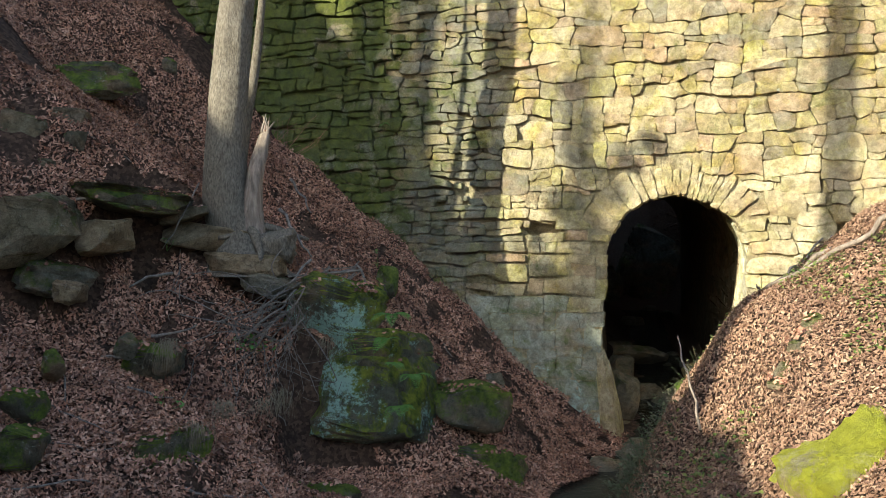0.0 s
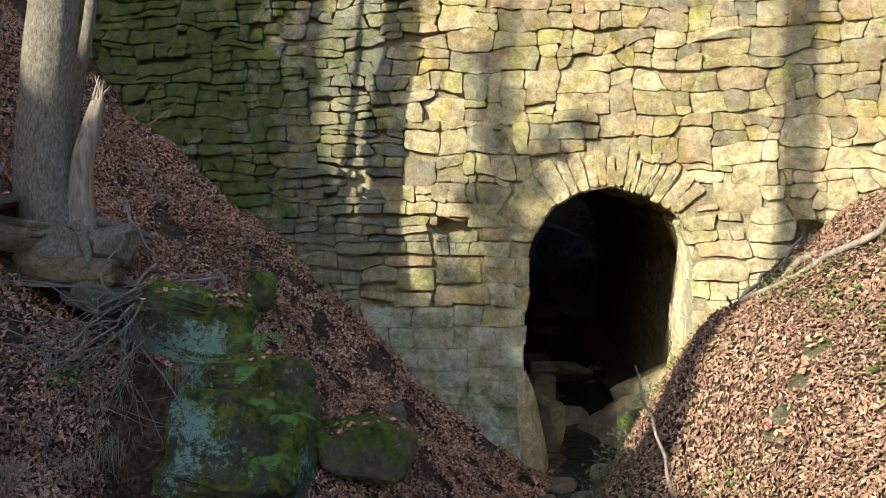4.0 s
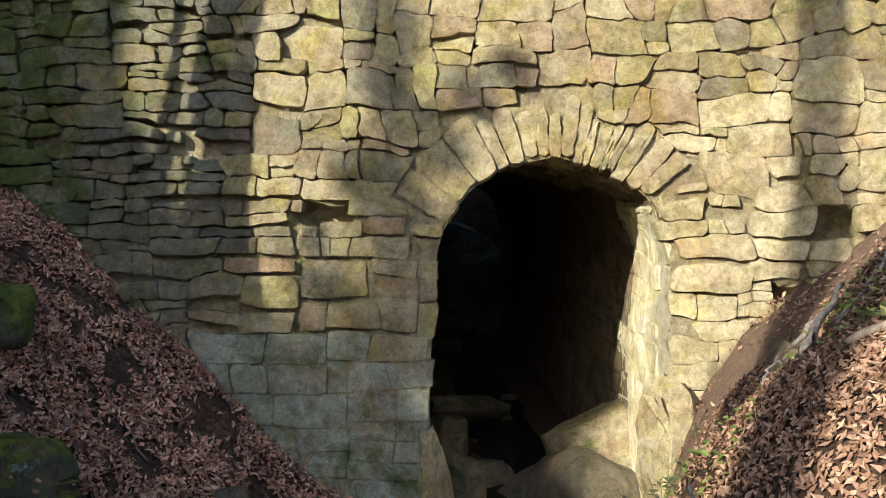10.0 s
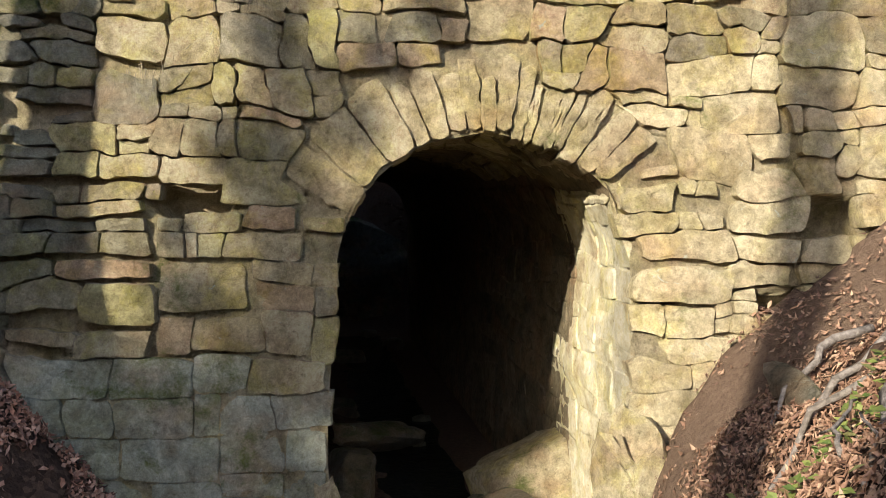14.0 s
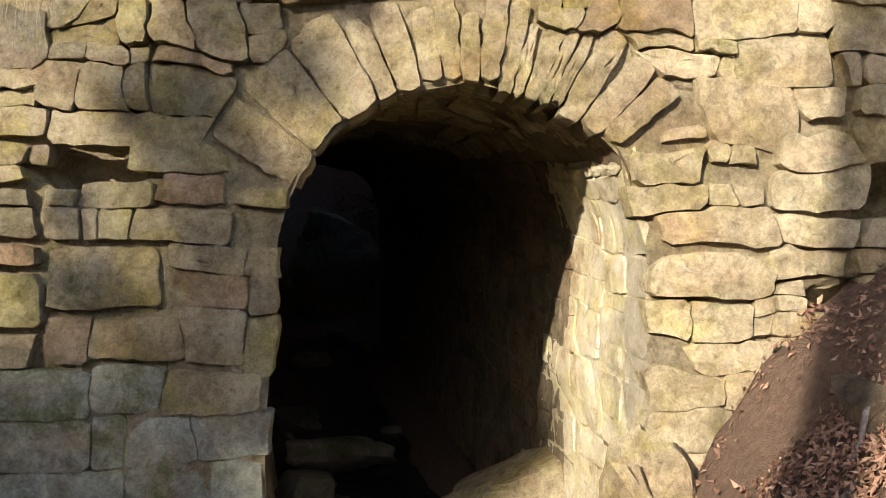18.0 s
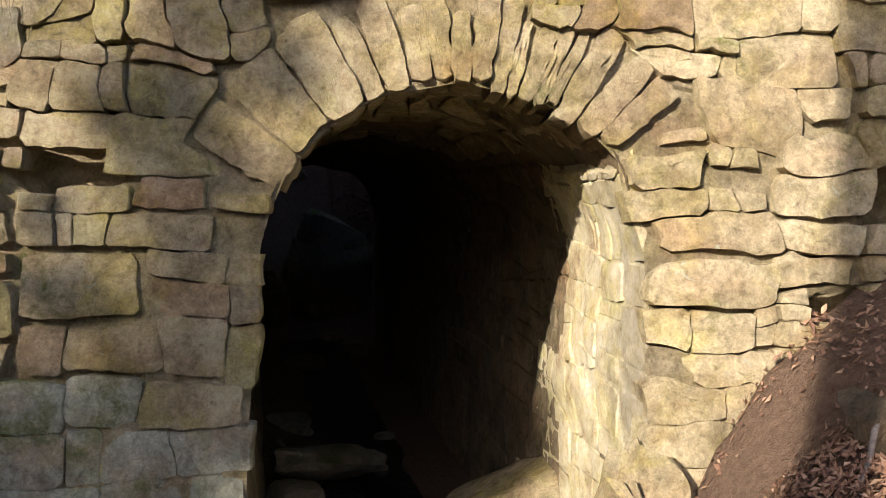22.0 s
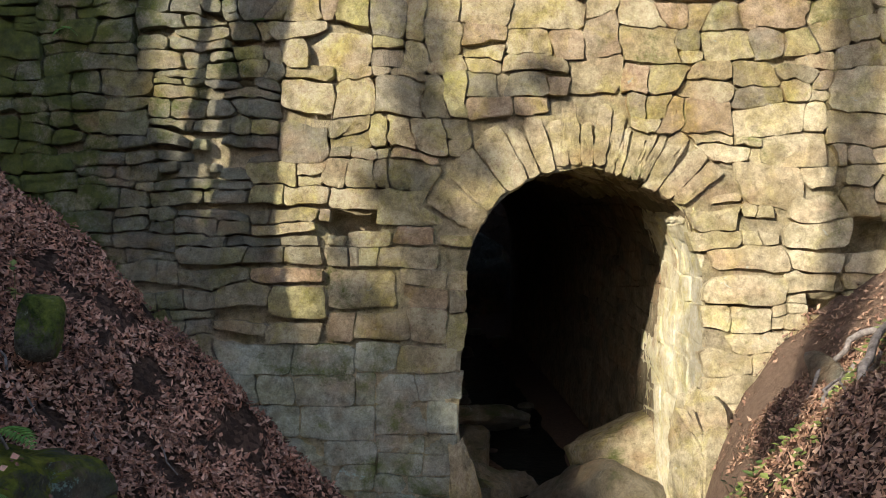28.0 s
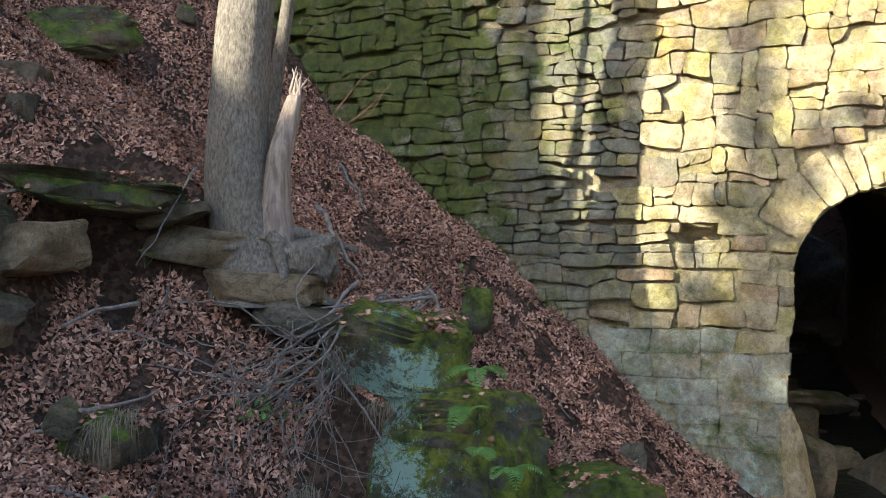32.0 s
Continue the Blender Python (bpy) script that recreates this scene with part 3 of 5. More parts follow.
def weathered(ring, r, jitter=0.004, knock=0.3, warp=False):
    """Takes the corners off an outline and makes its sides uneven; warp bends all joints alike, so that stones still fit."""
    cut = []
    n = len(ring)
    for k in range(n):
        p, q, s = ring[k - 1], ring[k], ring[(k + 1) % n]
        for o in (p, s):
            l = math.hypot(o[0] - q[0], o[1] - q[1]) + 1e-6
            c = min(r.uniform(0.04, knock), r.uniform(0.008, 0.045) / l)
            cut.append((q[0] + (o[0] - q[0]) * c, q[1] + (o[1] - q[1]) * c))
    out = []
    for p, q in zip(cut, cut[1:] + cut[:1]):
        l = math.hypot(q[0] - p[0], q[1] - p[1])
        m = max(1, min(8, round(l / 0.04)))
        for i in range(m):
            k = i / m
            u, z = p[0] + (q[0] - p[0]) * k, p[1] + (q[1] - p[1]) * k
            if warp:
                u, z = bend(u, z)
            out.append((u + r.gauss(0, jitter) * min(1, l / 0.03), z + r.gauss(0, jitter) * min(1, l / 0.03)))
    return out


def stone(ring, proud, place, r, deep=0.12, tilt=1.0, uneven=1.0):
    """A rough stone: an outline in the wall's plane, a chipped edge and a face broken along two or three planes."""
    n = len(ring)
    cu, cz = middle(ring)
    wide, high = max(p[0] for p in ring) - min(p[0] for p in ring), max(p[1] for p in ring) - min(p[1] for p in ring)
    size = min(wide, high)
    tu, tz = r.uniform(-0.09, 0.09) * tilt, r.uniform(-0.14, 0.08) * tilt
    chip = min(0.12, r.uniform(0.002, 0.006) / max(size, 0.03))
    key = r.uniform(0, 50)
    breaks = []
    for _ in range(3):
        q = r.uniform(0, 6.28)
        breaks.append((math.cos(q), math.sin(q), r.uniform(0.1, 0.45) * (wide * abs(math.cos(q)) + high * abs(math.sin(q))), r.uniform(0.05, 0.32) * uneven))
    step = r.uniform(0.003, 0.012) * uneven if r.random() < 0.5 else 0.0
    v, f = [], []
    for scale, depth, rough in ((1.0, -deep, 0.0), (1.0, 0.45, 0.004), (1.0 - chip, 0.95, 0.006), (0.84, 1.0, 0.009), (0.62, 1.0, 0.011), (0.32, 1.0, 0.011)):
        for u, z in ring:
            a, b = cu + (u - cu) * scale, cz + (z - cz) * scale
            d = depth
            if depth >= 0:
                d = depth * proud - (0.006 if depth == 0.45 else 0.0) + (a - cu) * tu + (b - cz) * tz + rough * uneven * (1.2 * fbm(a * 8, b * 8, key, 2) + 0.9 * fbm(a * 26, b * 26, key, 2))
                for k, (c, e, off, slope) in enumerate(breaks):
                    over = (a - cu) * c + (b - cz) * e - off
                    if over > 0:
                        d -= min(over * slope, 0.02) + (step if k == 0 else 0.0)
            v.append(place(a, b, d))
    v.append(place(cu, cz, proud + r.uniform(-0.005, 0.005) * uneven))
    for k in range(5):
        for i in range(n):
            j = (i + 1) % n
            f.append((k * n + i, k * n + j, k * n + n + j, k * n + n + i))
    f.extend((5 * n + i, 5 * n + (i + 1) % n, 6 * n) for i in range(n))
    return v, f


# the stones of the arch ring: where each begins and ends, in degrees round the arch, and how far it reaches out
RING = []
a = 154.0
while a > 41:
    wide = rng.uniform(0.05, 0.085) if 62 < a < 96 else rng.uniform(0.085, 0.135) if a < 128 else rng.uniform(0.15, 0.2)
    b = a - math.degrees(wide / (ARCH_R + 0.1))
    b = b if b > 46 else 40.0
    RING.append((a, b, rng.uniform(0.26, 0.4) if a < 128 else rng.uniform(0.3, 0.46)))
    a = b


def ring_top(angle):
    """How far the arch ring reaches out at an angle."""
    for a, b, long in RING:
        if a >= angle >= b:
            return long
    return 0.3


def clear_of_opening(ring):
    out = []
    for u, z in ring:
        du, dz = u - ARCH_U, z - ARCH_Z
        r = math.hypot(du, dz)
        angle = math.degrees(math.atan2(dz, du))
        keep = ring_top(angle)
        if dz > -0.05 and (40 < angle < 154) and r < ARCH_R + keep:
            k = (ARCH_R + keep + 0.005) / max(r, 0.05)
            u, z = ARCH_U + du * k, ARCH_Z + dz * k
        elif z < ARCH_Z + ARCH_R and left_edge(z) + 0.01 < u < right_edge(z) - 0.01:
            u = left_edge(z) + 0.018 + 0.02 * fbm(z * 7, 1.0, 2.0, 2) if u < 1.08 else right_edge(z) - 0.016 + 0.02 * fbm(z * 7, 5.0, 2.0, 2)
        out.append((u, z))
    return out


# larger stones that catch the eye: u0, z0, u1, z1
MARKED = ((-0.52, 3.1, -0.25, 3.34), (-0.24, 3.11, 0.04, 3.34), (-0.87, 2.82, -0.56, 3.06), (-0.56, 2.51, -0.21, 2.64), (-0.26, 2.41, 0.19, 2.62), (-0.45, 2.26, -0.15, 2.37), (-0.14, 2.27, 0.12, 2.4), (-0.23, 2.13, 0.16, 2.26), (1.75, 2.36, 2.02, 2.52), (1.86, 2.14, 2.3, 2.28), (-0.94, 1.82, -0.56, 2.02), (-0.55, 1.87, -0.1, 2.11), (-0.95, 1.66, -0.57, 1.8), (-0.54, 1.67, -0.38, 1.86), (-0.37, 1.68, -0.03, 1.85), (2.03, 2.54, 2.4, 2.78), (1.86, 1.9, 2.3, 2.12), (2.28, 1.99, 2.61, 2.12), (1.95, 1.76, 2.22, 1.9), (1.96, 1.63, 2.31, 1.75), (2.32, 2.44, 2.67, 2.62), (2.34, 2.29, 2.71, 2.44), (2.15, 2.78, 2.59, 2.97), (2.68, 2.45, 2.89, 2.65), (0.98, 3.24, 1.29, 3.47))
SET = [[(a + rng.gauss(0, 0.012), b + rng.gauss(0, 0.008)), (c + rng.gauss(0, 0.012), b + rng.gauss(0, 0.008)), (c + rng.gauss(0, 0.018), d + rng.gauss(0, 0.008)), (a + rng.gauss(0, 0.018), d + rng.gauss(0, 0.008))] for a, b, c, d in MARKED]
HOLES = [[(a, b), (c, b), (c, d), (a, d)] for a, b, c, d in GAPS]
cells = courses(-5.6, -0.35, 5.2, 6.4, SET + HOLES)
near, far = [], []
for c, known in [(c, False) for c in cells] + [(c, True) for c in SET]:
    uc, zc = middle(c)
    dry = sm(-0.5, -1.2, uc)
    if zc < 2.0 and 0.0 < uc < 2.1:
        c = clip(c, 1, 0, left_edge(zc) + 0.014) if uc < 1 else clip(c, -1, 0, 0.014 - right_edge(zc))
        if len(c) < 3:
            continue
        uc, zc = middle(c)
    ring = inset(c, rng.uniform(-0.001, 0.003) + rng.uniform(0.0, 0.004) * dry)
    if len(ring) < 3 or slim(ring):
        continue
    low = sm(1.68, 1.5, zc + rng.uniform(-0.08, 0.08)) * sm(-2.5, -0.6, uc) * (uc < 0.6)
    ring = weathered(ring, rng, 0.003 + 0.001 * dry, 0.14 if low or 1.6 < zc < 2.4 else 0.26, True)
    if left_edge(zc) + 0.02 < uc < right_edge(zc) - 0.02 and zc < ARCH_Z + ARCH_R:
        continue
    full = area(ring)
    ring = clear_of_opening(ring)
    if area(ring) < max(0.0015, full * (0.6 if uc > 1 else 0.48)):
        continue
    proud = rng.uniform(0.0, 0.032) * (1 - 0.75 * low) + 0.03 * dry * rng.random() + (0.016 * rng.random() if zc > 2.7 else 0)
    geo = stone(ring, proud, wall_at, rng, 0.12, (0.6 + 0.6 * dry) * (1 - 0.7 * low), 1 - 0.3 * low)
    mat = M_PLASTER if low > 0.5 else M_PALE if uc > 1.6 + 0.3 * rng.random() and zc < 3.1 + 0.3 * rng.random() else M_GREY if uc < -0.85 - 0.3 * rng.random() else M_STONE
    (near if known or (-1.15 < uc < 2.95 and 1.0 < zc < 3.6 and area(ring) > 0.012 and len(near) < 285) else far).append((geo, mat))

# ---- the tunnel ----
def section():
    """The opening's outline from the left foot over the crown to the right foot."""
    pts = [(left_edge(z), z) for z in np.arange(-0.35, ARCH_Z, 0.12)]
    for k in range(25):
        a = radians(178 - k * (178 - 39) / 24)
        pts.append((ARCH_U + ARCH_R * math.cos(a), ARCH_Z + ARCH_R * math.sin(a)))
    return pts + [(right_edge(z), z) for z in np.arange(2.42, -0.36, -0.1)]


def tunnel_at(u, z, s, out=0.0):
    """A place in the tunnel, s metres in from the wall's face; out pushes it away from the tunnel's middle."""
    x, y, _ = wall_at(u, min(z, 2.8), -0.02)
    mid_u, mid_z = 1.08, 1.7
    l = math.hypot(u - mid_u, z - mid_z) + 1e-6
    g = out + (0.1 * sm(0, 2.2, s) if u > 1.5 else 0.05 * sm(0, 0.6, s))
    return (x + TX * s + AX * g * (u - mid_u) / l, y + TY * s + AY * g * (u - mid_u) / l, z + g * (z - mid_z) / l + 0.045 * s)


LONG = 10.6
sec = section()
along = [0, 0.04] + list(np.arange(0.12, 3.0, 0.1)) + list(np.arange(3.0, LONG + 0.01, 0.4))
verts, faces = [], []
for s in along:
    for u, z in sec:
        rough = 0.05 * fbm(u * 1.5 + 3, z * 1.5, s * 1.2, 3) + 0.012 * fbm(u * 9, z * 9, s * 9, 2)
        verts.append(tunnel_at(u, z, s, 0.02 + rough * sm(0, 0.5, s)))
n = len(sec)
faces = [(j * n + i, j * n + i + 1, (j + 1) * n + i + 1, (j + 1) * n + i) for j in range(len(along) - 1) for i in range(n - 1)]
tunnel = holder("tunnel_wall", tunnel_at(1.08, 0.0, 0.1), "barrel-vaulted culvert of sandstone running through the bank", "tunnel", kind="structure")
part("lining", (verts, faces), M_TUNNEL, tunnel, "brown stone lining, darkened for the shade inside")


def side_at(s, z, d):
    """A place on the tunnel's right side, d metres proud of it."""
    rough = 0.05 * fbm(right_edge(z) * 1.5 + 3, z * 1.5, s * 1.2, 3) * sm(0, 0.5, s)
    return tunnel_at(right_edge(z), z, s, 0.02 + rough - 0.016 - d)


def vault_at(s, w, d):
    a = radians(170) - w / ARCH_R
    return tunnel_at(ARCH_U + ARCH_R * math.cos(a), ARCH_Z + ARCH_R * math.sin(a), s, 0.02 - d)


verts, faces = [], []
ss, zs = list(np.arange(0, 1.4, 0.035)), list(np.arange(-0.3, 2.5, 0.035))
for s in ss:
    for z in zs:
        joint = 0.012 * sm(0.1, 0.02, abs(fbm(s * 1.2, z * 4.0, 6.0, 2))) * sm(0.1, 0.3, s)
        verts.append(side_at(s, z, -0.004 + 0.004 * fbm(s * 11, z * 11, 8.0, 3) - joint - 0.07 * sm(0.12, 0.0, s)))
n = len(zs)
faces = [(j * n + i, j * n + i + 1, (j + 1) * n + i + 1, (j + 1) * n + i) for j in range(len(ss) - 1) for i in range(n - 1)]
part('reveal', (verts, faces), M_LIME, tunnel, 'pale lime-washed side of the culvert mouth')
def laid(s0, z0, s1, z1, gap):
    """Stones that line a stretch of the tunnel."""
    for c in courses(s0, z0, s1, z1):
        for k in ((-1, 0, -s0), (0, -1, -z0), (0, 1, z1)):
            c = clip(c, *k)
        c = inset(c, gap) if len(c) > 2 else []
        if len(c) > 2 and area(c) > 0.004:
            yield weathered(c, rng, 0.003)


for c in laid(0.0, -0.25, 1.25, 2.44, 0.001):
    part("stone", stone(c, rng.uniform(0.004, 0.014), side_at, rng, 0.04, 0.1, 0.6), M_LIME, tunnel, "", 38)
# past the lit mouth the side stones take the darkened tone as shade
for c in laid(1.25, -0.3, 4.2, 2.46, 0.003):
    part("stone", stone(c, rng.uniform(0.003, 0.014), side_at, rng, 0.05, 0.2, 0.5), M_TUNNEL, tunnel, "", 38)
geos = [stone(c, rng.uniform(0.0, 0.03), vault_at, rng, 0.05, 1.5) for c in laid(0.08, 0.0, 3.2, 1.72, 0.004)]
tagged(part("vault_stones", join(*geos), M_VOUSS, tunnel, "rough yellowish stones of the vault", 38), kind="stuff")

# ---- the bank above: closes the wall to the hill, the top and the far side ----
def box(lo, hi):
    (a, b, c), (d, e, f) = lo, hi
    return [(a, b, c), (d, b, c), (d, e, c), (a, e, c), (a, b, f), (d, b, f), (d, e, f), (a, e, f)], [(0, 3, 2, 1), (4, 5, 6, 7), (0, 1, 5, 4), (1, 2, 6, 5), (2, 3, 7, 6), (3, 0, 4, 7)]


def slab(u0, u1, z0, z1, s0, s1):
    def at(u, z, s):
        x, y, _ = wall_at(u, 2.4, 0)
        return (x + TX * s, y + TY * s, z)
    v = [at(u, z, s) for z in (z0, z1) for u, s in ((u0, s0), (u1, s0), (u1, s1), (u0, s1))]
    return v, [(0, 3, 2, 1), (4, 5, 6, 7), (0, 1, 5, 4), (1, 2, 6, 5), (2, 3, 7, 6), (3, 0, 4, 7)]


bank = join(slab(-7, 8, 6.3, 6.6, -0.3, LONG), slab(-7, 0.1, -0.5, 6.3, LONG - 0.5, LONG - 0.05), slab(2.15, 8, -0.5, 6.3, LONG - 0.5, LONG - 0.05), slab(0.1, 2.15, 3.35, 6.3, LONG - 0.5, LONG - 0.05))
tagged(part("embankment", bank, M_SOIL, None, "", False), "earth bank that the culvert runs through", "embankment", kind="structure")

# ---- the arch ring: thin stones on edge ----
for a, b, long in RING:
    r0, r1 = ARCH_R + rng.uniform(-0.025, 0.02), ARCH_R + long
    lean, pinch = rng.uniform(-2, 2), rng.uniform(0.0, 0.14)
    ring = []
    for frac, rr in ((0.02, 0.0), (0.5, -0.03), (0.98, 0.0), (0.985, 0.5), (0.97 - pinch, 1.0), (0.5, 1.04), (0.03 + pinch, 0.97), (0.015, 0.5)):
        rad, ang = r0 + (r1 - r0) * rr + rng.uniform(-0.01, 0.01), radians(a + (b - a) * (0.008 + 0.984 * frac) + lean * rr * 0.4)
        ring.append((ARCH_U + rad * math.cos(ang), ARCH_Z + rad * math.sin(ang)))
    ring.reverse()
    part("voussoir", stone(weathered(ring, rng, 0.004, 0.22), rng.uniform(-0.004, 0.016), wall_at, rng, 0.3, 0.6, 1.2), M_VOUSS, wall, "", 38)

# ---- the stones of the wall ----
for geo, mat in near:
    part("stone", geo, mat, wall, "", 38)
tagged(part("rubble", join(*[g for g, m in far if m is M_STONE]), M_STONE, wall, "rubble sandstone courses of the wall", 38), kind="stuff")
tagged(part("flat_rubble", join(*[g for g, m in far if m is M_GREY]), M_GREY, wall, "thin grey-green slabs laid nearly dry, toned down for shade", 38), kind="stuff")
tagged(part("pale_rubble", join(*[g for g, m in far if m is M_PALE] or [([], [])]), M_PALE, wall, "pale lime-stained slabs beside the opening", 38), kind="stuff")
tagged(part("render_patch", join(*[g for g, m in far if m is M_PLASTER] or [([], [])]), M_PLASTER, wall, "grey rendered stones at the foot", 38), kind="stuff")


# ---- stream ----
verts, faces = [], []
ys = list(np.arange(2.0, 20.6, 0.12))
for y in ys:
    for k in range(13):
        x = bed_x(y) + (k / 6 - 1) * (0.42 + 0.1 * fbm(y * 1.5, 3.0))
        verts.append((x, y, bed_z(y) + 0.035 + 0.008 * fbm(x * 6, y * 6, 0.5, 3)))
faces = [(j * 13 + i, j * 13 + i + 1, j * 13 + 14 + i, j * 13 + 13 + i) for j in range(len(ys) - 1) for i in range(12)]
m_water, t, b = nodes("stream_water", 0.05, 0.5)
b.inputs["Base Color"].default_value = (0.02, 0.022, 0.018, 1)
b.inputs["IOR"].default_value = 1.33
bump_n(t, b, noise_n(t, 14.0, 4, 0.6, where_n(t)), 0.5, 0.02)
tagged(part("water", (verts, faces), m_water), "shallow dark stream trickling over stones", "stream", kind="structure")


# ---- building blocks of rocks, wood and plants ----
def rock_geo(at, size, seed, turn=0.0, cuts=13, detail=4, rough=0.12, tilt=(0, 0), blocky=0.0):
    """A boulder: a ball cut flat on several sides, then roughened."""
    r = random.Random(seed)
    bm = bmesh.new()
    bmesh.ops.create_icosphere(bm, subdivisions=detail, radius=1.0)
    planes = []
    box = r.uniform(0.5, 0.68) - blocky
    for _ in range(cuts):
        n = Vector((r.gauss(0, 1), r.gauss(0, 1), r.gauss(0, 0.8))).normalized()
        planes.append((n, r.uniform(0.5, 0.88)))
    m = Euler((radians(tilt[0]), radians(tilt[1]), radians(turn))).to_matrix()
    out = []
    for v in bm.verts:
        p = Vector([math.copysign(abs(q) ** box, q) for q in v.co]) * 0.86
        for n, h in planes:
            over = p.dot(n) - h
            if over > 0:
                p -= n * over * 0.92
        k = 1 + rough * noise.fractal(p * 1.7 + Vector((seed, 0, 0)), 1.0, 2.0, 4) + rough * 0.35 * noise.fractal(p * 6 + Vector((0, seed, 0)), 0.9, 2.0, 3)
        p = Vector((p.x * size[0], p.y * size[1], p.z * size[2])) * k
        out.append(m @ p + Vector(at))
    geo = ([tuple(p) for p in out], [tuple(v.index for v in f.verts) for f in bm.faces])
    bm.free()
    return geo


def tube(points, r0, r1, sides=6, wobble=0.0, seed=0):
    """A tapering stick along points."""
    pts = [Vector(p) for p in points]
    v, f = [], []
    n = len(pts)
    ref = Vector((0.31, 0.52, 0.79))
    for k, p in enumerate(pts):
        d = (pts[min(k + 1, n - 1)] - pts[max(k - 1, 0)]).normalized()
        a = d.cross(ref).normalized()
        b = d.cross(a)
        r = r0 + (r1 - r0) * k / (n - 1)
        for i in range(sides):
            q = 2 * math.pi * i / sides
            rr = r * (1 + wobble * fbm(math.cos(q) * 1.5 + seed, math.sin(q) * 1.5, k * 0.35, 3))
            v.append(p + (a * math.cos(q) + b * math.sin(q)) * rr)
    for k in range(n - 1):
        for i in range(sides):
            j = (i + 1) % sides
            f.append((k * sides + i, k * sides + j, (k + 1) * sides + j, (k + 1) * sides + i))
    f.append(tuple(reversed(range(sides))))
    f.append(tuple(range((n - 1) * sides, n * sides)))
    return v, f


def bent(p0, p1, r, sag=0.1, n=8):
    """Points from p0 to p1 on a crooked line."""
    p0, p1 = Vector(p0), Vector(p1)
    l = (p1 - p0).length
    off = Vector((r.uniform(-1, 1), r.uniform(-1, 1), r.uniform(-1, 1))) * sag * l
    out = []
    for k in range(n + 1):
        t = k / n
        j = Vector((r.gauss(0, 1), r.gauss(0, 1), r.gauss(0, 1))) * 0.018 * l * (0 < k < n)
        out.append(p0.lerp(p1, t) + off * (4 * t * (1 - t)) + j)
    return out


# ---- the tree on the left bank ----
def trunk_geo(points, radii, sides=28, flare=0.0, seed=0, rough=0.05):
    pts = [Vector(p) for p in points]
    fine, rad = [], []
    n = len(pts)
    for k in range((n - 1) * 8 + 1):
        t = k / 8
        i = min(int(t), n - 2)
        q = t - i
        p0, p1, p2, p3 = pts[max(i - 1, 0)], pts[i], pts[i + 1], pts[min(i + 2, n - 1)]
        fine.append(0.5 * ((2 * p1) + (p2 - p0) * q + (2 * p0 - 5 * p1 + 4 * p2 - p3) * q * q + (3 * p1 - p0 - 3 * p2 + p3) * q ** 3))
        rad.append(radii[i] + (radii[i + 1] - radii[i]) * q)
    v, f = [], []
    for k, p in enumerate(fine):
        for i in range(sides):
            q = 2 * math.pi * i / sides
            lobes = flare * math.exp(-k / 7.0) * (0.5 + 0.5 * math.cos(q * 5 + seed + 0.8 * math.sin(q * 2)))
            rr = rad[k] * (1 + lobes + rough * fbm(math.cos(q) * 2 + seed, math.sin(q) * 2, p.z * 1.4, 4))
            v.append((p.x + rr * math.cos(q), p.y + rr * math.sin(q), p.z))
    m = len(fine)
    for k in range(m - 1):
        for i in range(sides):
            j = (i + 1) % sides
            f.append((k * sides + i, k * sides + j, (k + 1) * sides + j, (k + 1) * sides + i))
    f.append(tuple(range((m - 1) * sides, m * sides)))
    return v, f


def branches(base, top, r, count, length, thick, sub=3):
    """Bare limbs that fork, all in one crown."""
    geos = []
    base, top = Vector(base), Vector(top)
    for k in range(count):
        p = base.lerp(top, r.uniform(0.25, 1.0))
        q = r.uniform(0, 6.28)
        d = Vector((math.cos(q), math.sin(q), r.uniform(0.35, 1.1))).normalized()
        l = length * r.uniform(0.5, 1.0)
        line = bent(p, p + d * l, r, 0.1, 6)
        geos.append(tube(line, thick, thick * 0.3, 5))
        for _ in range(sub):
            s = line[r.randrange(2, 6)]
            e = (d + Vector((r.gauss(0, 0.6), r.gauss(0, 0.6), r.gauss(0.1, 0.5)))).normalized()
            twig = bent(s, s + e * l * r.uniform(0.3, 0.6), r, 0.12, 5)
            geos.append(tube(twig, thick * 0.42, thick * 0.12, 4))
            for _ in range(2):
                s2 = twig[r.randrange(2, 5)]
                e2 = (e + Vector((r.gauss(0, 0.7), r.gauss(0, 0.7), r.gauss(0.1, 0.6)))).normalized()
                geos.append(tube(bent(s2, s2 + e2 * l * r.uniform(0.15, 0.3), r, 0.12, 3), thick * 0.18, thick * 0.06, 3))
    return join(*geos)


tr = random.Random(5)
tree = holder("tree", (-1.98, 9.2, 2.1), "grey-barked leaning tree rooted on a rock ledge, bare of leaves", "tree")
part("trunk", trunk_geo([(-1.84, 9.24, 1.95), (-1.84, 9.2, 2.1), (-1.9, 9.2, 2.3), (-1.99, 9.2, 2.6), (-2.015, 9.22, 3.2), (-1.97, 9.27, 3.9), (-1.91, 9.32, 4.6), (-1.69, 9.4, 5.6), (-1.66, 9.45, 7.2), (-1.63, 9.5, 10.5)], [0.36, 0.3, 0.25, 0.215, 0.185, 0.17, 0.16, 0.15, 0.135, 0.07], 44, 0.45, 1.0, 0.07), M_BARK, tree)
part("root", rock_geo((-1.56, 9.14, 2.24), (0.3, 0.22, 0.2), 8, 10, 16, 5, 0.26), M_BARK, tree, "gnarled root burl over the rock")
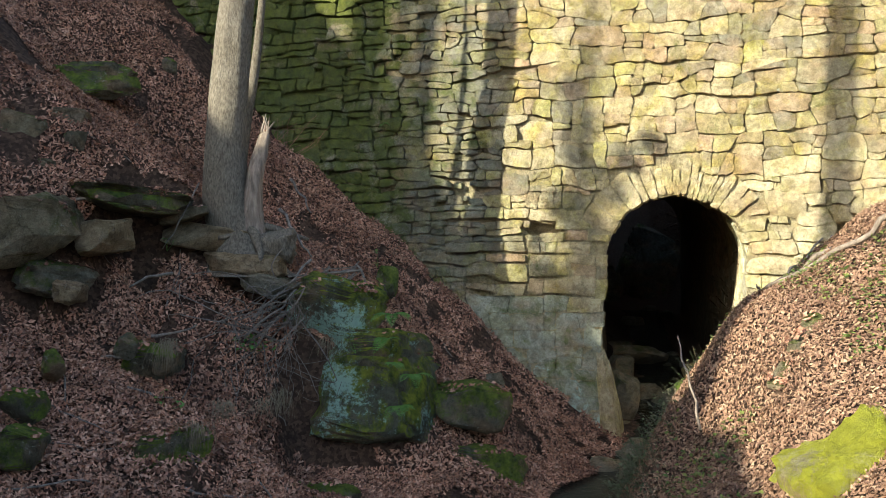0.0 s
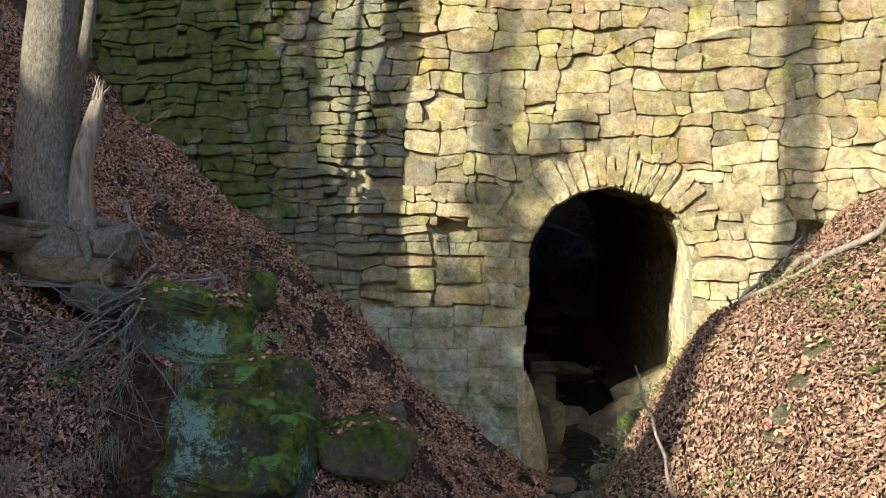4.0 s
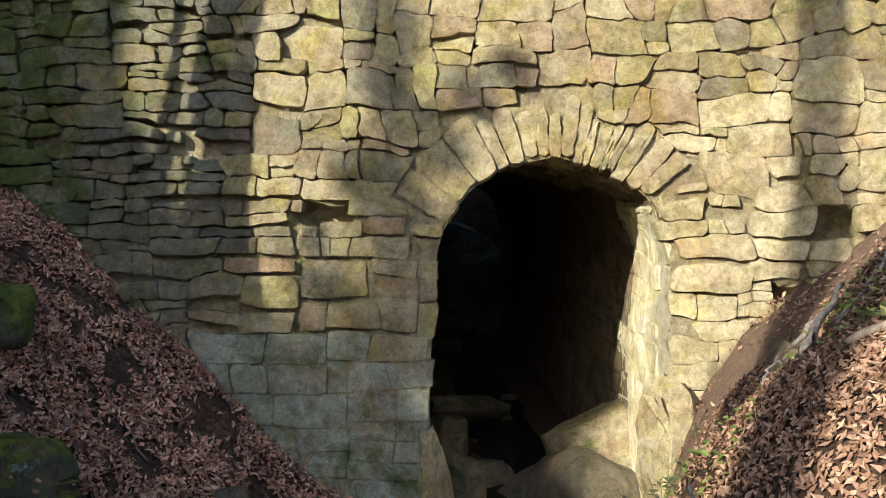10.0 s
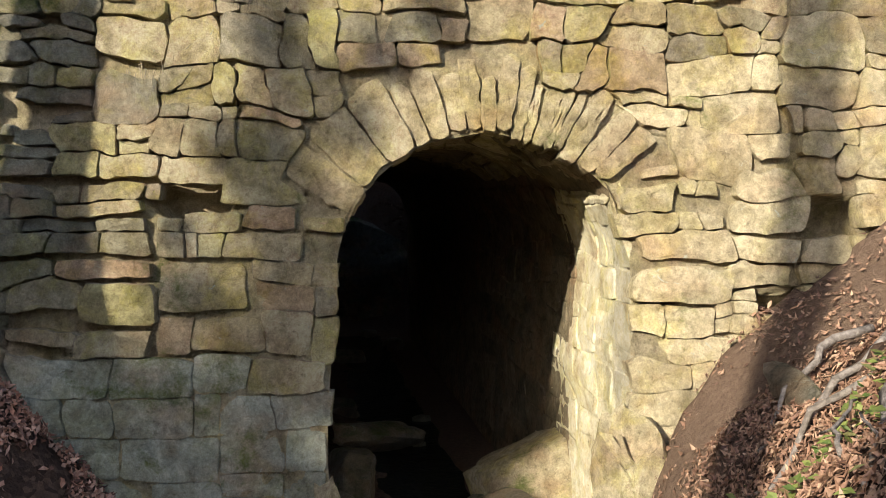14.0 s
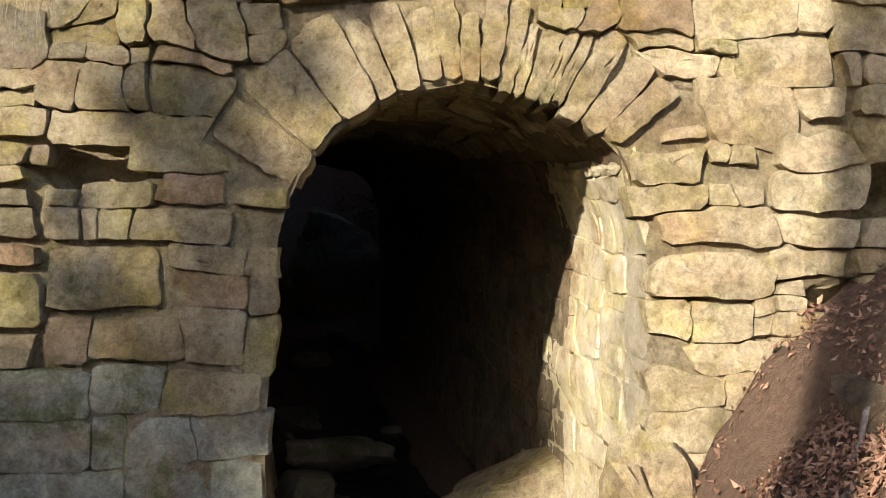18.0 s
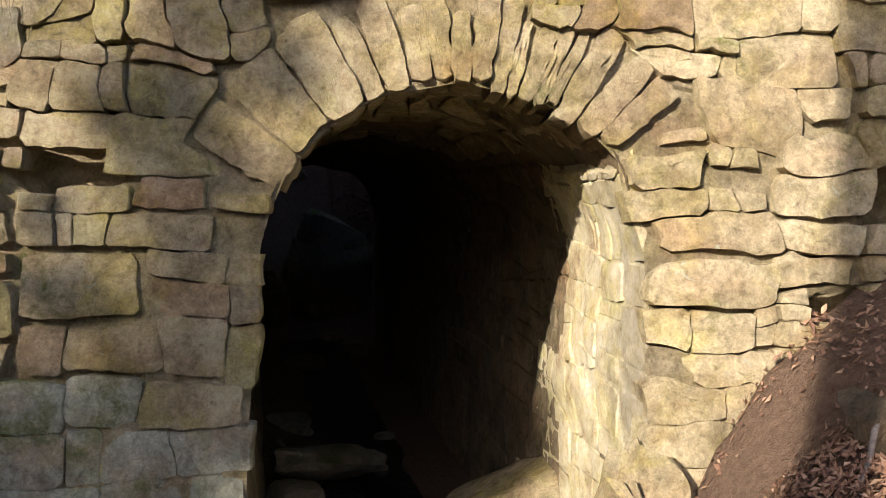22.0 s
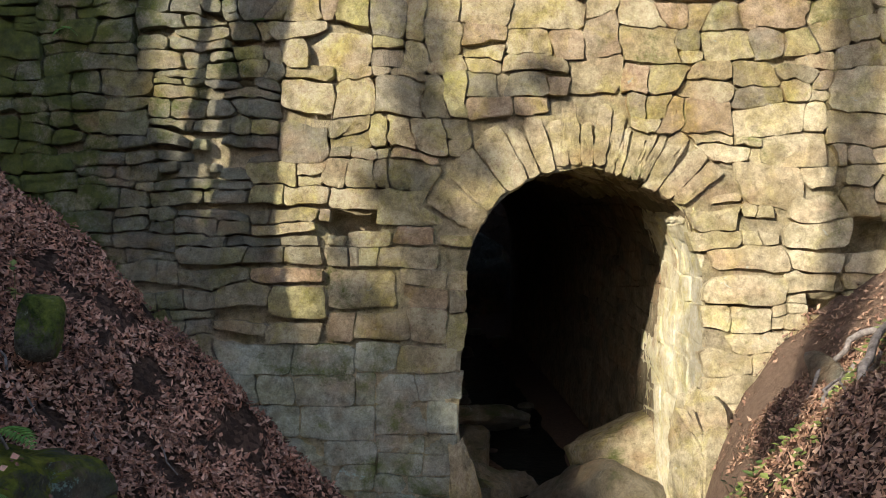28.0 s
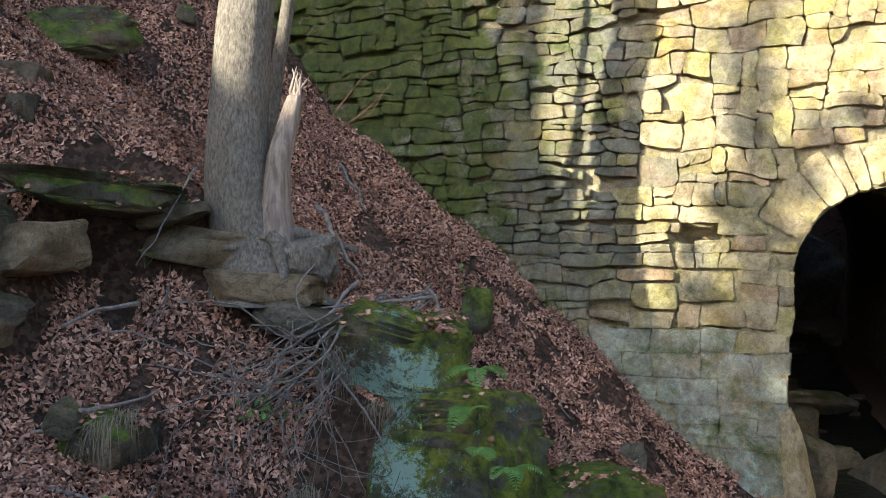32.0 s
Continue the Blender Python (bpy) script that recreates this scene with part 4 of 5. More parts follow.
for x, y, z, w in ((-1.62, 8.84, 2.08, 0.06), (-2.02, 8.92, 2.3, 0.05), (-1.25, 9.3, 2.28, 0.045)):
    part("root", tube(bent((-1.8, 9.14, 2.42), (x, y, z), tr, 0.12, 7), w * 1.3, w * 0.35, 9, 0.25, w), M_BARK, tree, "gnarled root over the rock")
part("crown", branches((-1.76, 9.43, 6.5), (-1.68, 9.5, 10.5), tr, 16, 2.6, 0.045), M_BARK, tree, "bare forked branches")
part("stub", trunk_geo([(-1.76, 9.12, 2.1), (-1.755, 9.15, 2.45), (-1.74, 9.17, 2.8), (-1.69, 9.22, 3.08), (-1.655, 9.26, 3.27)], [0.16, 0.1, 0.08, 0.07, 0.045], 22, 0.5, 4.0, 0.2), M_DEAD, tree, "broken dead stem with pale bare wood")
for k in range(7):
    part("splinter", tube([(-1.66 + tr.uniform(-0.04, 0.05), 9.25 + tr.uniform(-0.03, 0.03), 3.18), (-1.65 + tr.uniform(-0.05, 0.06), 9.26, 3.3), (-1.65 + tr.uniform(-0.06, 0.09), 9.26, 3.3 + tr.uniform(0.02, 0.16))], 0.022, 0.003, 5, 0.3, k), M_DEAD, tree)
thin = holder("tree", (-2.05, 9.8, 2.9), "thin pale sapling behind a larger trunk", "tree")
part("trunk", trunk_geo([(-2.02, 9.75, 2.7), (-1.93, 9.75, 3.4), (-1.83, 9.77, 4.05), (-1.75, 9.8, 5.0), (-1.7, 9.85, 6.4)], [0.06, 0.052, 0.046, 0.03, 0.012], 12, 0.2, 7.0), M_BARK, thin)

# ---- leaf litter ----
def litter(name, label, spots, size, mat, seed, lift=0.012, far=False, loose=0.45):
    r = random.Random(seed)
    v, f = [], []
    for x, y in spots:
        z, gx, gy = (ground(x, y), 0.0, -0.4) if far else lie(x, y)
        if math.hypot(gx, gy) > 2.5:
            continue
        nrm = Vector((-gx, -gy, 1)).normalized()
        nrm = (nrm + Vector((r.gauss(0, loose), r.gauss(0, loose), r.gauss(0, 0.2)))).normalized()
        a = nrm.cross(Vector((r.gauss(0, 1), r.gauss(0, 1), r.gauss(0, 1)))).normalized()
        b = nrm.cross(a)
        l, w = size * r.uniform(0.45, 1.75), size * r.uniform(0.18, 0.38)
        c = Vector((x, y, z + lift + r.random() * 0.09 * loose))
        curl, fold = r.uniform(-0.3, 0.9) * l, r.uniform(-0.2, 0.8) * w
        k = len(v)
        for s, q in ((-0.5, 0), (0.0, 1), (0.55, 0), (0.06, -1), (0.0, 0)):
            v.append(c + a * s * l + b * q * w + nrm * (curl * s * s * 2 + fold * abs(q)))
        f.extend(((k, k + 4, k + 1), (k + 1, k + 4, k + 2), (k + 2, k + 4, k + 3), (k + 3, k + 4, k)))
    return tagged(part(name, (v, f), mat, None, "", False), label, "leaf litter", kind="stuff")


def in_front(x, y):
    return (x - 1.5) * NX + (y - 11.095) * NY > 0.03


lr = random.Random(21)
spots = []
while len(spots) < 205000:
    x, y = lr.uniform(-5.4, 2.0), lr.uniform(5.2, 13.4)
    if hollow(x, y) < 0.8 and in_front(x, y) and x < bed_x(y) - 0.35 + 0.25 * sm(8.8, 9.6, y) and fbm(x * 1.3, y * 1.3, 5.5, 3) > -0.6 + 0.3 * lr.random() and fbm(x * 5, y * 5, 31.0, 2) > -0.75 + 0.3 * lr.random() + 0.42 * sm(-1.0, -0.3, x) * sm(9.3, 9.9, y):
        spots.append((x, y))
litter("leaf_litter", "deep brown fallen beech leaves on the shaded bank", spots, 0.036, M_LEAF_SHADE, 3, 0.018)
spots = []
while len(spots) < 105000:
    x, y = lr.uniform(1.0, 4.8), lr.uniform(4.6, 10.6)
    if in_front(x, y) and x > bed_x(y) + 0.25 and fbm(x * 1.5, y * 1.5, 8.5, 3) > -0.4 + 0.3 * lr.random() - 0.3 * sm(9, 7.5, y) and lr.random() < 1 - 0.85 * sm(0.95, 0.6, (x - 1.5) * NX + (y - 11.095) * NY):
        spots.append((x, y))
litter("leaf_litter", "sunlit tan fallen beech leaves on the slope", spots, 0.03, M_LEAF, 4, loose=0.28)
spots = [(lr.uniform(2.6, 6.5), lr.uniform(20.8, 25.5)) for _ in range(5000)]
litter('leaf_litter', 'fallen leaves beyond the far mouth of the culvert', spots, 0.08, M_LEAF, 5, far=True)

# ---- trees on the spur that are never in view but throw their shade ----
def far_tree(x, y, radius, height, seed, crown=10, reach=0.0, thick=0.0):
    z = ground(x, y, False) - 0.3
    r = random.Random(seed)
    ob = holder("tree", (x, y, z), "slender bare tree on the wooded slope", "tree", "trees on the spur")
    pts = [(x + r.gauss(0, 0.03), y, z + height * k / 4) for k in range(5)]
    part("trunk", trunk_geo(pts, [radius * 1.25, radius, radius * 0.9, radius * 0.7, radius * 0.25], 14, 0.2, seed), M_BARK, ob)
    part("crown", branches(pts[2], pts[4], r, crown, reach or height * 0.22, thick or radius * 0.28), M_BARK, ob)


for k, (a, w, rad, h, n, *more) in enumerate(((0.0, -5.18, 0.145, 18, 2), (-17, -7.43, 0.09, 14, 8), (-6.0, -8.95, 0.08, 12, 10), (-9.0, -9.6, 0.16, 13, 16), (-20, -7.25, 0.07, 7.2, 34, 0.7, 0.075), (-22, -7.65, 0.06, 7.0, 26, 0.7, 0.065), (-18, -6.95, 0.06, 6.2, 14, 0.6, 0.055), (-17, -9.2, 0.14, 14, 18), (-3.0, -4.33, 0.15, 14, 4))):
    far_tree(a * SUN_X + w * SUN_Y, a * SUN_Y - w * SUN_X, rad, h, 40 + k, n, *more)


# added, unseen ivied stub on the spur: clumps throw soft shade beside the arch
M_IVYTOP = leaf_mat("dark_ivy", ((0.03, 0.06, 0.02), (0.05, 0.09, 0.03), (0.04, 0.07, 0.02)), 0.5)
ir = random.Random(63)
AWAY = 12.0
ray = Vector((-SUN_X, -SUN_Y, math.tan(radians(SUN_EL)) * math.hypot(SUN_X, SUN_Y)))
foot = Vector(wall_at(0.0, 2.3)) + ray * AWAY
low = ground(foot.x, foot.y, False) - 0.3
old = holder("tree", (foot.x, foot.y, low), "unseen ivied stub added to dapple the wall with shade", "tree", "trees on the spur")
part("trunk", trunk_geo([(foot.x + 0.1, foot.y, low), (foot.x + 0.05, foot.y, low + 0.7), (foot.x, foot.y, low + 1.4), (foot.x, foot.y, foot.z)], [0.06, 0.045, 0.03, 0.015], 12, 0.2, 3), M_BARK, old)
clumps = []
for u, z, size in ((0.24, 2.16, 0.17), (-0.4, 1.98, 0.2), (0.14, 1.76, 0.15), (-0.1, 2.62, 0.22), (-0.42, 1.55, 0.2), (0.16, 3.0, 0.2), (0.02, 3.3, 0.2), (0.05, 3.62, 0.18), (-0.02, 3.95, 0.2), (0.42, 2.8, 0.2), (0.55, 3.15, 0.16), (-0.05, 1.45, 0.2), (0.3, 1.42, 0.12), (-0.75, 1.72, 0.14), (-0.45, 2.3, 0.1), (0.2, 2.45, 0.13), (0.85, 3.35, 0.16)):
    c = Vector(wall_at(u, z)) + ray * (AWAY + ir.uniform(-0.3, 0.3))
    clumps.append(tube(bent((foot.x, foot.y, min(foot.z, c.z)), c, ir, 0.08, 4), 0.015, 0.006, 4))
    for _ in range(int(4500 * size * size)):
        p = c + Vector((ir.gauss(0, 0.38), ir.gauss(0, 0.38), ir.gauss(0, 0.38))) * size
        a, b = Vector((ir.gauss(0, 1), ir.gauss(0, 1), ir.gauss(0, 1))).normalized() * 0.05, Vector((ir.gauss(0, 1), ir.gauss(0, 1), ir.gauss(0, 1))).normalized() * 0.035
        clumps.append(([p - a, p + b, p + a, p - b], [(0, 1, 2), (0, 2, 3)]))
tagged(part("foliage", join(*clumps), M_IVYTOP, old, "dark ivy clumps placed to shade spots of the wall", False), kind="stuff")

# ---- rocks of the left bank ----
M_LICHEN = stone_mat("lichen_rock", ((0.1, 0.105, 0.08), (0.14, 0.14, 0.105)), 1.0, 0.0, 0.2, 1.0, False, 0.0, 0.0, 0.16, 1.0, moss_cols=((0.04, 0.075, 0.01), (0.33, 0.38, 0.035)))
t = M_LICHEN.node_tree
b = t.nodes["Principled BSDF"]
old = b.inputs["Base Color"].links[0].from_socket
crust = math_n(t, 'ADD', noise_n(t, 2.3, 6, 0.6, where_n(t), 0.3), math_n(t, 'MULTIPLY', math_n(t, 'SUBTRACT', noise_n(t, 26.0, 8, 0.85, where_n(t)), 0.5), 1.0))
up = t.nodes.new('ShaderNodeSeparateXYZ')
t.links.new(t.nodes.new('ShaderNodeNewGeometry').outputs['Normal'], up.inputs[0])
crust = math_n(t, 'SUBTRACT', crust, math_n(t, 'MULTIPLY', math_n(t, 'ABSOLUTE', up.outputs[2]), 0.12))
crust = math_n(t, 'ADD', math_n(t, 'SUBTRACT', crust, math_n(t, 'MULTIPLY', math_n(t, 'ABSOLUTE', math_n(t, 'ADD', axis_n(t, 0), 0.9)), 0.24)), 0.04)
t.links.new(mix_n(t, ramp_n(t, crust, [(0.5, 0.0), (0.58, 0.8)]), old, (0.48, 0.72, 0.6)), b.inputs["Base Color"])

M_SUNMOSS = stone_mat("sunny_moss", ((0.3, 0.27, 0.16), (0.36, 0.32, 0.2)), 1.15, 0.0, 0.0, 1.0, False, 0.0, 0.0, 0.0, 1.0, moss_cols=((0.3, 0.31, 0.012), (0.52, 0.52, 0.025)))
M_BOULDER = stone_mat("pale_boulder_sandstone", ((0.44, 0.38, 0.245), (0.5, 0.43, 0.28), (0.4, 0.345, 0.225)), 0.42, 0.0, 0.3, 0.8, algae=0.7, top=0.05)
M_LEDGE = stone_mat("mossy_topped_sandstone", ((0.26, 0.22, 0.14), (0.2, 0.17, 0.115), (0.3, 0.25, 0.165)), 0.42, 0.0, 0.3, 1.0, False, 0.0, 1.0, 0.34, 1.0, moss_cols=((0.04, 0.055, 0.012), (0.15, 0.17, 0.03)))
ROCK_KINDS = {
    "moss": (M_MOSSROCK, "dark rock thickly covered in green moss"),
    "tan": (M_TANROCK, "bare tan sandstone slab with stained edges"),
    "dark": (M_ROCK, "dark weathered rock half buried in leaves"),
    "lichen": (M_LICHEN, "dark mossy rock with pale turquoise lichen crust"),
    "wet": (M_WETROCK, "wet brown stream boulder"),
    "sun": (M_SUNMOSS, "boulder under bright yellow-green moss"),
    "ledge": (M_LEDGE, "brown sandstone rock with a mossy top"),
    "pale": (M_BOULDER, "pale sunlit sandstone boulder"),
}


RESTING = []           # where dead leaves have come to rest on rocks


def rock(kind, at, size, seed, turn=0.0, cuts=13, detail=4, rough=0.12, tilt=(0, 0), label="", blocky=0.0, leaves=0):
    mat, text = ROCK_KINDS[kind]
    geo = rock_geo(at, size, seed, turn, cuts, detail, rough, tilt, blocky or (0.3 if kind in ("tan", "ledge") else 0.0))
    r = random.Random(seed + 900)
    tops = []
    for f in geo[1] if leaves else ():
        p, q, o = (Vector(geo[0][k]) for k in f)
        n = (q - p).cross(o - p)
        if n.length > 0 and n.normalized().z > 0.72:
            tops.append((p, q, o, n.normalized()))
    for _ in range(leaves if tops else 0):
        p, q, o, n = r.choice(tops)
        a, b = sorted((r.random(), r.random()))
        c = p * a + q * (b - a) + o * (1 - b)
        if fbm(c.x * 5, c.y * 5, seed, 2) > -0.15:
            RESTING.append((c + n * r.uniform(0.004, 0.03), n))
    return thing("rock", geo, mat, label or text, "rock", smooth=30)


# the ledge under the tree, with a dark hollow below its roof
rock("ledge", (-3.26, 8.05, 2.36), (0.5, 0.42, 0.33), 1, 14, 9, 5, 0.2, (6, 8), "large brown sandstone block with a mossy leafy top", leaves=160)
rock("tan", (-2.88, 8.3, 2.3), (0.27, 0.28, 0.17), 2, -14, 6, 5, 0.12, (0, -10))
rock("moss", (-2.7, 8.62, 2.6), (0.55, 0.5, 0.13), 3, 8, 7, 5, 0.18, (-3, 4), "dark mossy slab roofing a hollow under the bank", 0.3, 500)
rock("dark", (-3.2, 8.18, 1.95), (0.36, 0.3, 0.17), 4, 30, 12, 4, 0.24, (0, 8), leaves=60)
rock("tan", (-2.98, 8.02, 1.84), (0.17, 0.2, 0.12), 52, 10, 10, 4, 0.22, (0, 14), "rusty brown stone under a larger block")
rock("tan", (-2.14, 9.1, 2.3), (0.46, 0.36, 0.14), 5, 4, 5, 5, 0.1, (0, 10), "pale tan sandstone slab split by cracks under a tree")
rock("tan", (-1.82, 9.0, 2.06), (0.44, 0.32, 0.115), 6, -6, 5, 5, 0.1, (0, 4), "rusty tan sandstone slab under a tree root")
rock("ledge", (-2.34, 9.02, 2.5), (0.25, 0.24, 0.085), 7, 12, 5, 4, 0.1, (0, -6), leaves=40)
rock("dark", (-1.5, 8.98, 1.86), (0.34, 0.3, 0.14), 53, -10, 6, 4, 0.14, (0, 12))
# up the slope
rock("ledge", (-3.78, 8.95, 3.22), (0.24, 0.26, 0.22), 9, 15, 5, 4, 0.1, (0, 16), "angular pale block with a mossy top on the slope", 0.3, 60)
rock("dark", (-3.86, 8.7, 2.95), (0.2, 0.2, 0.18), 54, 30, 7, 4, 0.12)
rock("dark", (-3.42, 9.15, 3.38), (0.2, 0.2, 0.14), 10, 12, 6, 4, 0.1, (0, 8), blocky=0.2, leaves=30)
rock("moss", (-3.28, 8.92, 3.17), (0.13, 0.13, 0.12), 11, 40)
rock("dark", (-3.52, 8.78, 2.93), (0.18, 0.16, 0.09), 12)
rock("moss", (-3.62, 10.35, 3.93), (0.5, 0.36, 0.22), 13, 20, 6, 4, 0.2, leaves=260)
rock("moss", (-2.97, 10.85, 4.2), (0.1, 0.1, 0.11), 14)
# lower left
rock("moss", (-2.87, 7.36, 1.33), (0.11, 0.12, 0.16), 15, 25)
rock("moss", (-2.88, 6.86, 1.12), (0.2, 0.18, 0.19), 16, leaves=40)
rock("moss", (-2.76, 6.55, 0.9), (0.22, 0.2, 0.17), 17, 10, 6, 4, 0.12, (0, 0), "squared mossy rock at the foot of the bank", 0.25, 40)
rock("moss", (-2.02, 7.12, 0.68), (0.4, 0.3, 0.24), 18, 5, 6, 4, 0.14, (0, -6), "dark mossy rock overhung by dry grass and leaves", 0.15, 700)
rock("moss", (-2.4, 8.12, 1.24), (0.28, 0.24, 0.2), 55, -12, 6, 4, 0.14, (0, 6), blocky=0.15, leaves=500)
rock("moss", (-1.0, 7.75, 0.2), (0.42, 0.3, 0.26), 56, 12, 6, 4, 0.14, (0, 8), leaves=160)
rock("dark", (-2.53, 7.97, 1.42), (0.11, 0.11, 0.14), 19)
rock("moss", (-2.18, 7.78, 1.32), (0.11, 0.1, 0.13), 20)
# the large mossy rock by the stream
rock("lichen", (-0.98, 9.12, 1.64), (0.5, 0.5, 0.34), 21, 6, 6, 5, 0.16, (0, 10), "upper slab of mossy rock with turquoise lichen and a leafy top", 0.12, 420)
rock("lichen", (-0.74, 9.14, 0.94), (0.84, 0.72, 0.62), 25, -4, 6, 5, 0.14, (-8, 4), "large mossy boulder with broad turquoise lichen patches", 0.16, 160)
rock("dark", (-0.72, 9.3, 0.3), (0.8, 0.55, 0.34), 57, 4, 7, 4, 0.16, (0, 0), "dark undercut rock below a mossy boulder")
rock("moss", (0.2, 9.22, 0.76), (0.42, 0.38, 0.26), 26, 18, 6, 4, 0.12, (0, 10), "squared dark rock with moss and leaves on top", 0.22, 220)
rock("moss", (-0.57, 10.28, 1.85), (0.13, 0.13, 0.2), 24)
rock("moss", (0.28, 9.85, 0.52), (0.3, 0.28, 0.26), 27, 10)
rock("moss", (0.34, 9.0, 0.22), (0.5, 0.36, 0.24), 28, -12, 6, 4, 0.12, blocky=0.15, leaves=160)
rock("dark", (0.54, 10.36, 0.74), (0.13, 0.14, 0.18), 29)
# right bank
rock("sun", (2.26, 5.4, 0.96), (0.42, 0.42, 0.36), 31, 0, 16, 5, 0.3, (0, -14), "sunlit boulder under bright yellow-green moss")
rock("dark", (1.76, 7.68, 0.55), (0.14, 0.15, 0.16), 32)
for x, y, q, k in ((2.24, 6.49, 0.12, 31), (2.36, 6.58, 0.1, 32), (2.48, 6.68, 0.13, 33)):
    rock("ledge", (x, y, ground(x, y, False) - 0.02), (q * 1.2, q * 0.8, 0.06), k, 40, 6, 3, 0.2, (0, -35), "low hummock of olive-green moss on the leafy slope", 0.1, 40)
rock("dark", (3.42, 9.62, 1.62), (0.1, 0.24, 0.06), 34, -28, 6, 3, 0.1, (20, -30), "grey flat stone bedded in the bare soil", 0.25)
rock("moss", (2.35, 8.9, 0.75), (0.28, 0.3, 0.42), 35, 10)
rock("dark", (1.75, 8.35, 0.3), (0.3, 0.35, 0.3), 36, 10)
# in the stream and in the tunnel
rock("pale", (3.58, 12.15, 0.55), (0.58, 0.8, 0.76), 37, 8, 10, 4, 0.12, (0, -10), "rounded pale sandstone boulder inside the culvert mouth")
rock("wet", (3.05, 11.95, 0.26), (0.5, 0.66, 0.5), 38, 10, 6, 4, 0.12, (0, 24), "green-stained boulder sloping into the stream")
rock("pale", (*wall_at(1.84, 0.0, 0.06)[:2], 0.74), (0.26, 0.3, 0.74), 39, 0, 14, 4, 0.26, (0, 0), "pale worn footing rock at the wall's foot")
rock("pale", (*wall_at(2.1, 0.0, 0.1)[:2], 0.85), (0.34, 0.32, 0.5), 40, 20, 14, 4, 0.32, (0, 10), "pale bedrock shelf under the wall")
rock("wet", (1.95, 12.0, 0.4), (0.36, 0.62, 0.42), 41, 5, 12, 4, 0.2, (0, 20))
rock("wet", (2.75, 13.75, 0.72), (0.62, 0.3, 0.14), 42, 52, 7, 4, 0.14, (0, 12), "slanting tan stone slab in the culvert")
rock("wet", (2.6, 12.6, 0.3), (0.22, 0.3, 0.2), 43)
rock("wet", (2.28, 12.9, 0.5), (0.3, 0.36, 0.34), 58, 20, 8, 4, 0.14, (0, 8), "rounded tan stone against the culvert side")
# two boulders added to hold back daylight from the far mouth
rock("dark", (4.4, 21.45, 1.5), (1.4, 0.55, 1.25), 44, 10, 14, 4, 0.25, (0, 10), "dark boulder added to block light at the far mouth")
rock("dark", (3.4, 21.1, 1.3), (0.7, 0.5, 0.8), 45, 30, 14, 4, 0.25)
sr = random.Random(77)
for k in range(26):
    y = sr.uniform(9.0, 21.5) if k < 20 else sr.uniform(21.5, 24)
    x = bed_x(y) + sr.uniform(-0.6, 0.55) * (1 if k < 20 else 1.6)
    q = sr.uniform(0.07, 0.22)
    rock("wet", (x, y, bed_z(y) + q * 0.25), (q * 1.2, q, q * 0.7), 100 + k, sr.uniform(0, 90), 7, 3)


def on_ground(x, y, h=0.02):
    return (x, y, ground(x, y, False) + h)


# ---- plants ----
M_FERN = leaf_mat("fern_green", ((0.12, 0.27, 0.06), (0.19, 0.36, 0.09), (0.15, 0.3, 0.07)), 0.6, 0.3)
M_GREEN = leaf_mat("ivy_green", ((0.06, 0.1, 0.025), (0.15, 0.19, 0.045), (0.23, 0.26, 0.07), (0.09, 0.14, 0.035), (0.2, 0.15, 0.07)), 0.55, 0.25)
M_STRAW = leaf_mat("dry_grass", ((0.28, 0.23, 0.16), (0.2, 0.17, 0.11), (0.33, 0.28, 0.2)), 0.8)
M_REDTWIG = leaf_mat("young_red_twigs", ((0.26, 0.11, 0.08), (0.34, 0.17, 0.12)), 0.6)


def blade(p, q, w, up):
    """A pointed leaflet from p to q."""
    p, q = Vector(p), Vector(q)
    s = (q - p).cross(up).normalized() * w
    m = p.lerp(q, 0.45) + up * 0.1 * (q - p).length
    return [p, m + s, q, m - s, ], [(0, 1, 2), (0, 2, 3)]


def fern(at, count, length, seed, toward=(0.1, -1.0)):
    r = random.Random(seed)
    ob = holder("fern", at, "green fern with arching feathery fronds", "fern", "ferns on the rocks")
    for k in range(count):
        q = math.atan2(toward[1], toward[0]) + r.gauss(0, 0.75)
        l = length * r.uniform(0.7, 1.1)
        out, droop = Vector((math.cos(q), math.sin(q), 0)), r.uniform(0.5, 1.0)
        line = [Vector(at) + out * l * t * 0.75 + Vector((0, 0, l * (0.55 * t - droop * t * t))) for t in [i / 14 for i in range(15)]]
        geos = [tube(line[::2], 0.0025, 0.001, 3)]
        for i in range(2, 15):
            d = (line[i] - line[i - 1]).normalized()
            side = d.cross(Vector((0, 0, 1))).normalized()
            up = side.cross(d)
            w = l * 0.26 * math.sin(math.pi * min(1, (i + 1.5) / 15.5)) ** 0.8
            for s in (-1, 1):
                tip = line[i] + side * s * w + d * w * 0.35 - up * w * 0.15
                geos.append(blade(line[i], tip, l * 0.022, up))
        part("frond", join(*geos), M_FERN, ob, "", False)


fern((-0.44, 8.5, 1.62), 6, 0.27, 1)
fern((-0.48, 8.42, 1.42), 5, 0.24, 2)
fern((-0.38, 8.33, 0.86), 6, 0.24, 3)
fern((-0.25, 8.34, 1.12), 5, 0.26, 4)
fern((-0.42, 8.34, 1.22), 4, 0.24, 7)
fern((*wall_at(-2.27, 3.66, 0.03)[:2], 3.66), 4, 0.13, 5)
fern((*wall_at(-1.0, 3.72, 0.03)[:2], 3.72), 3, 0.08, 6)


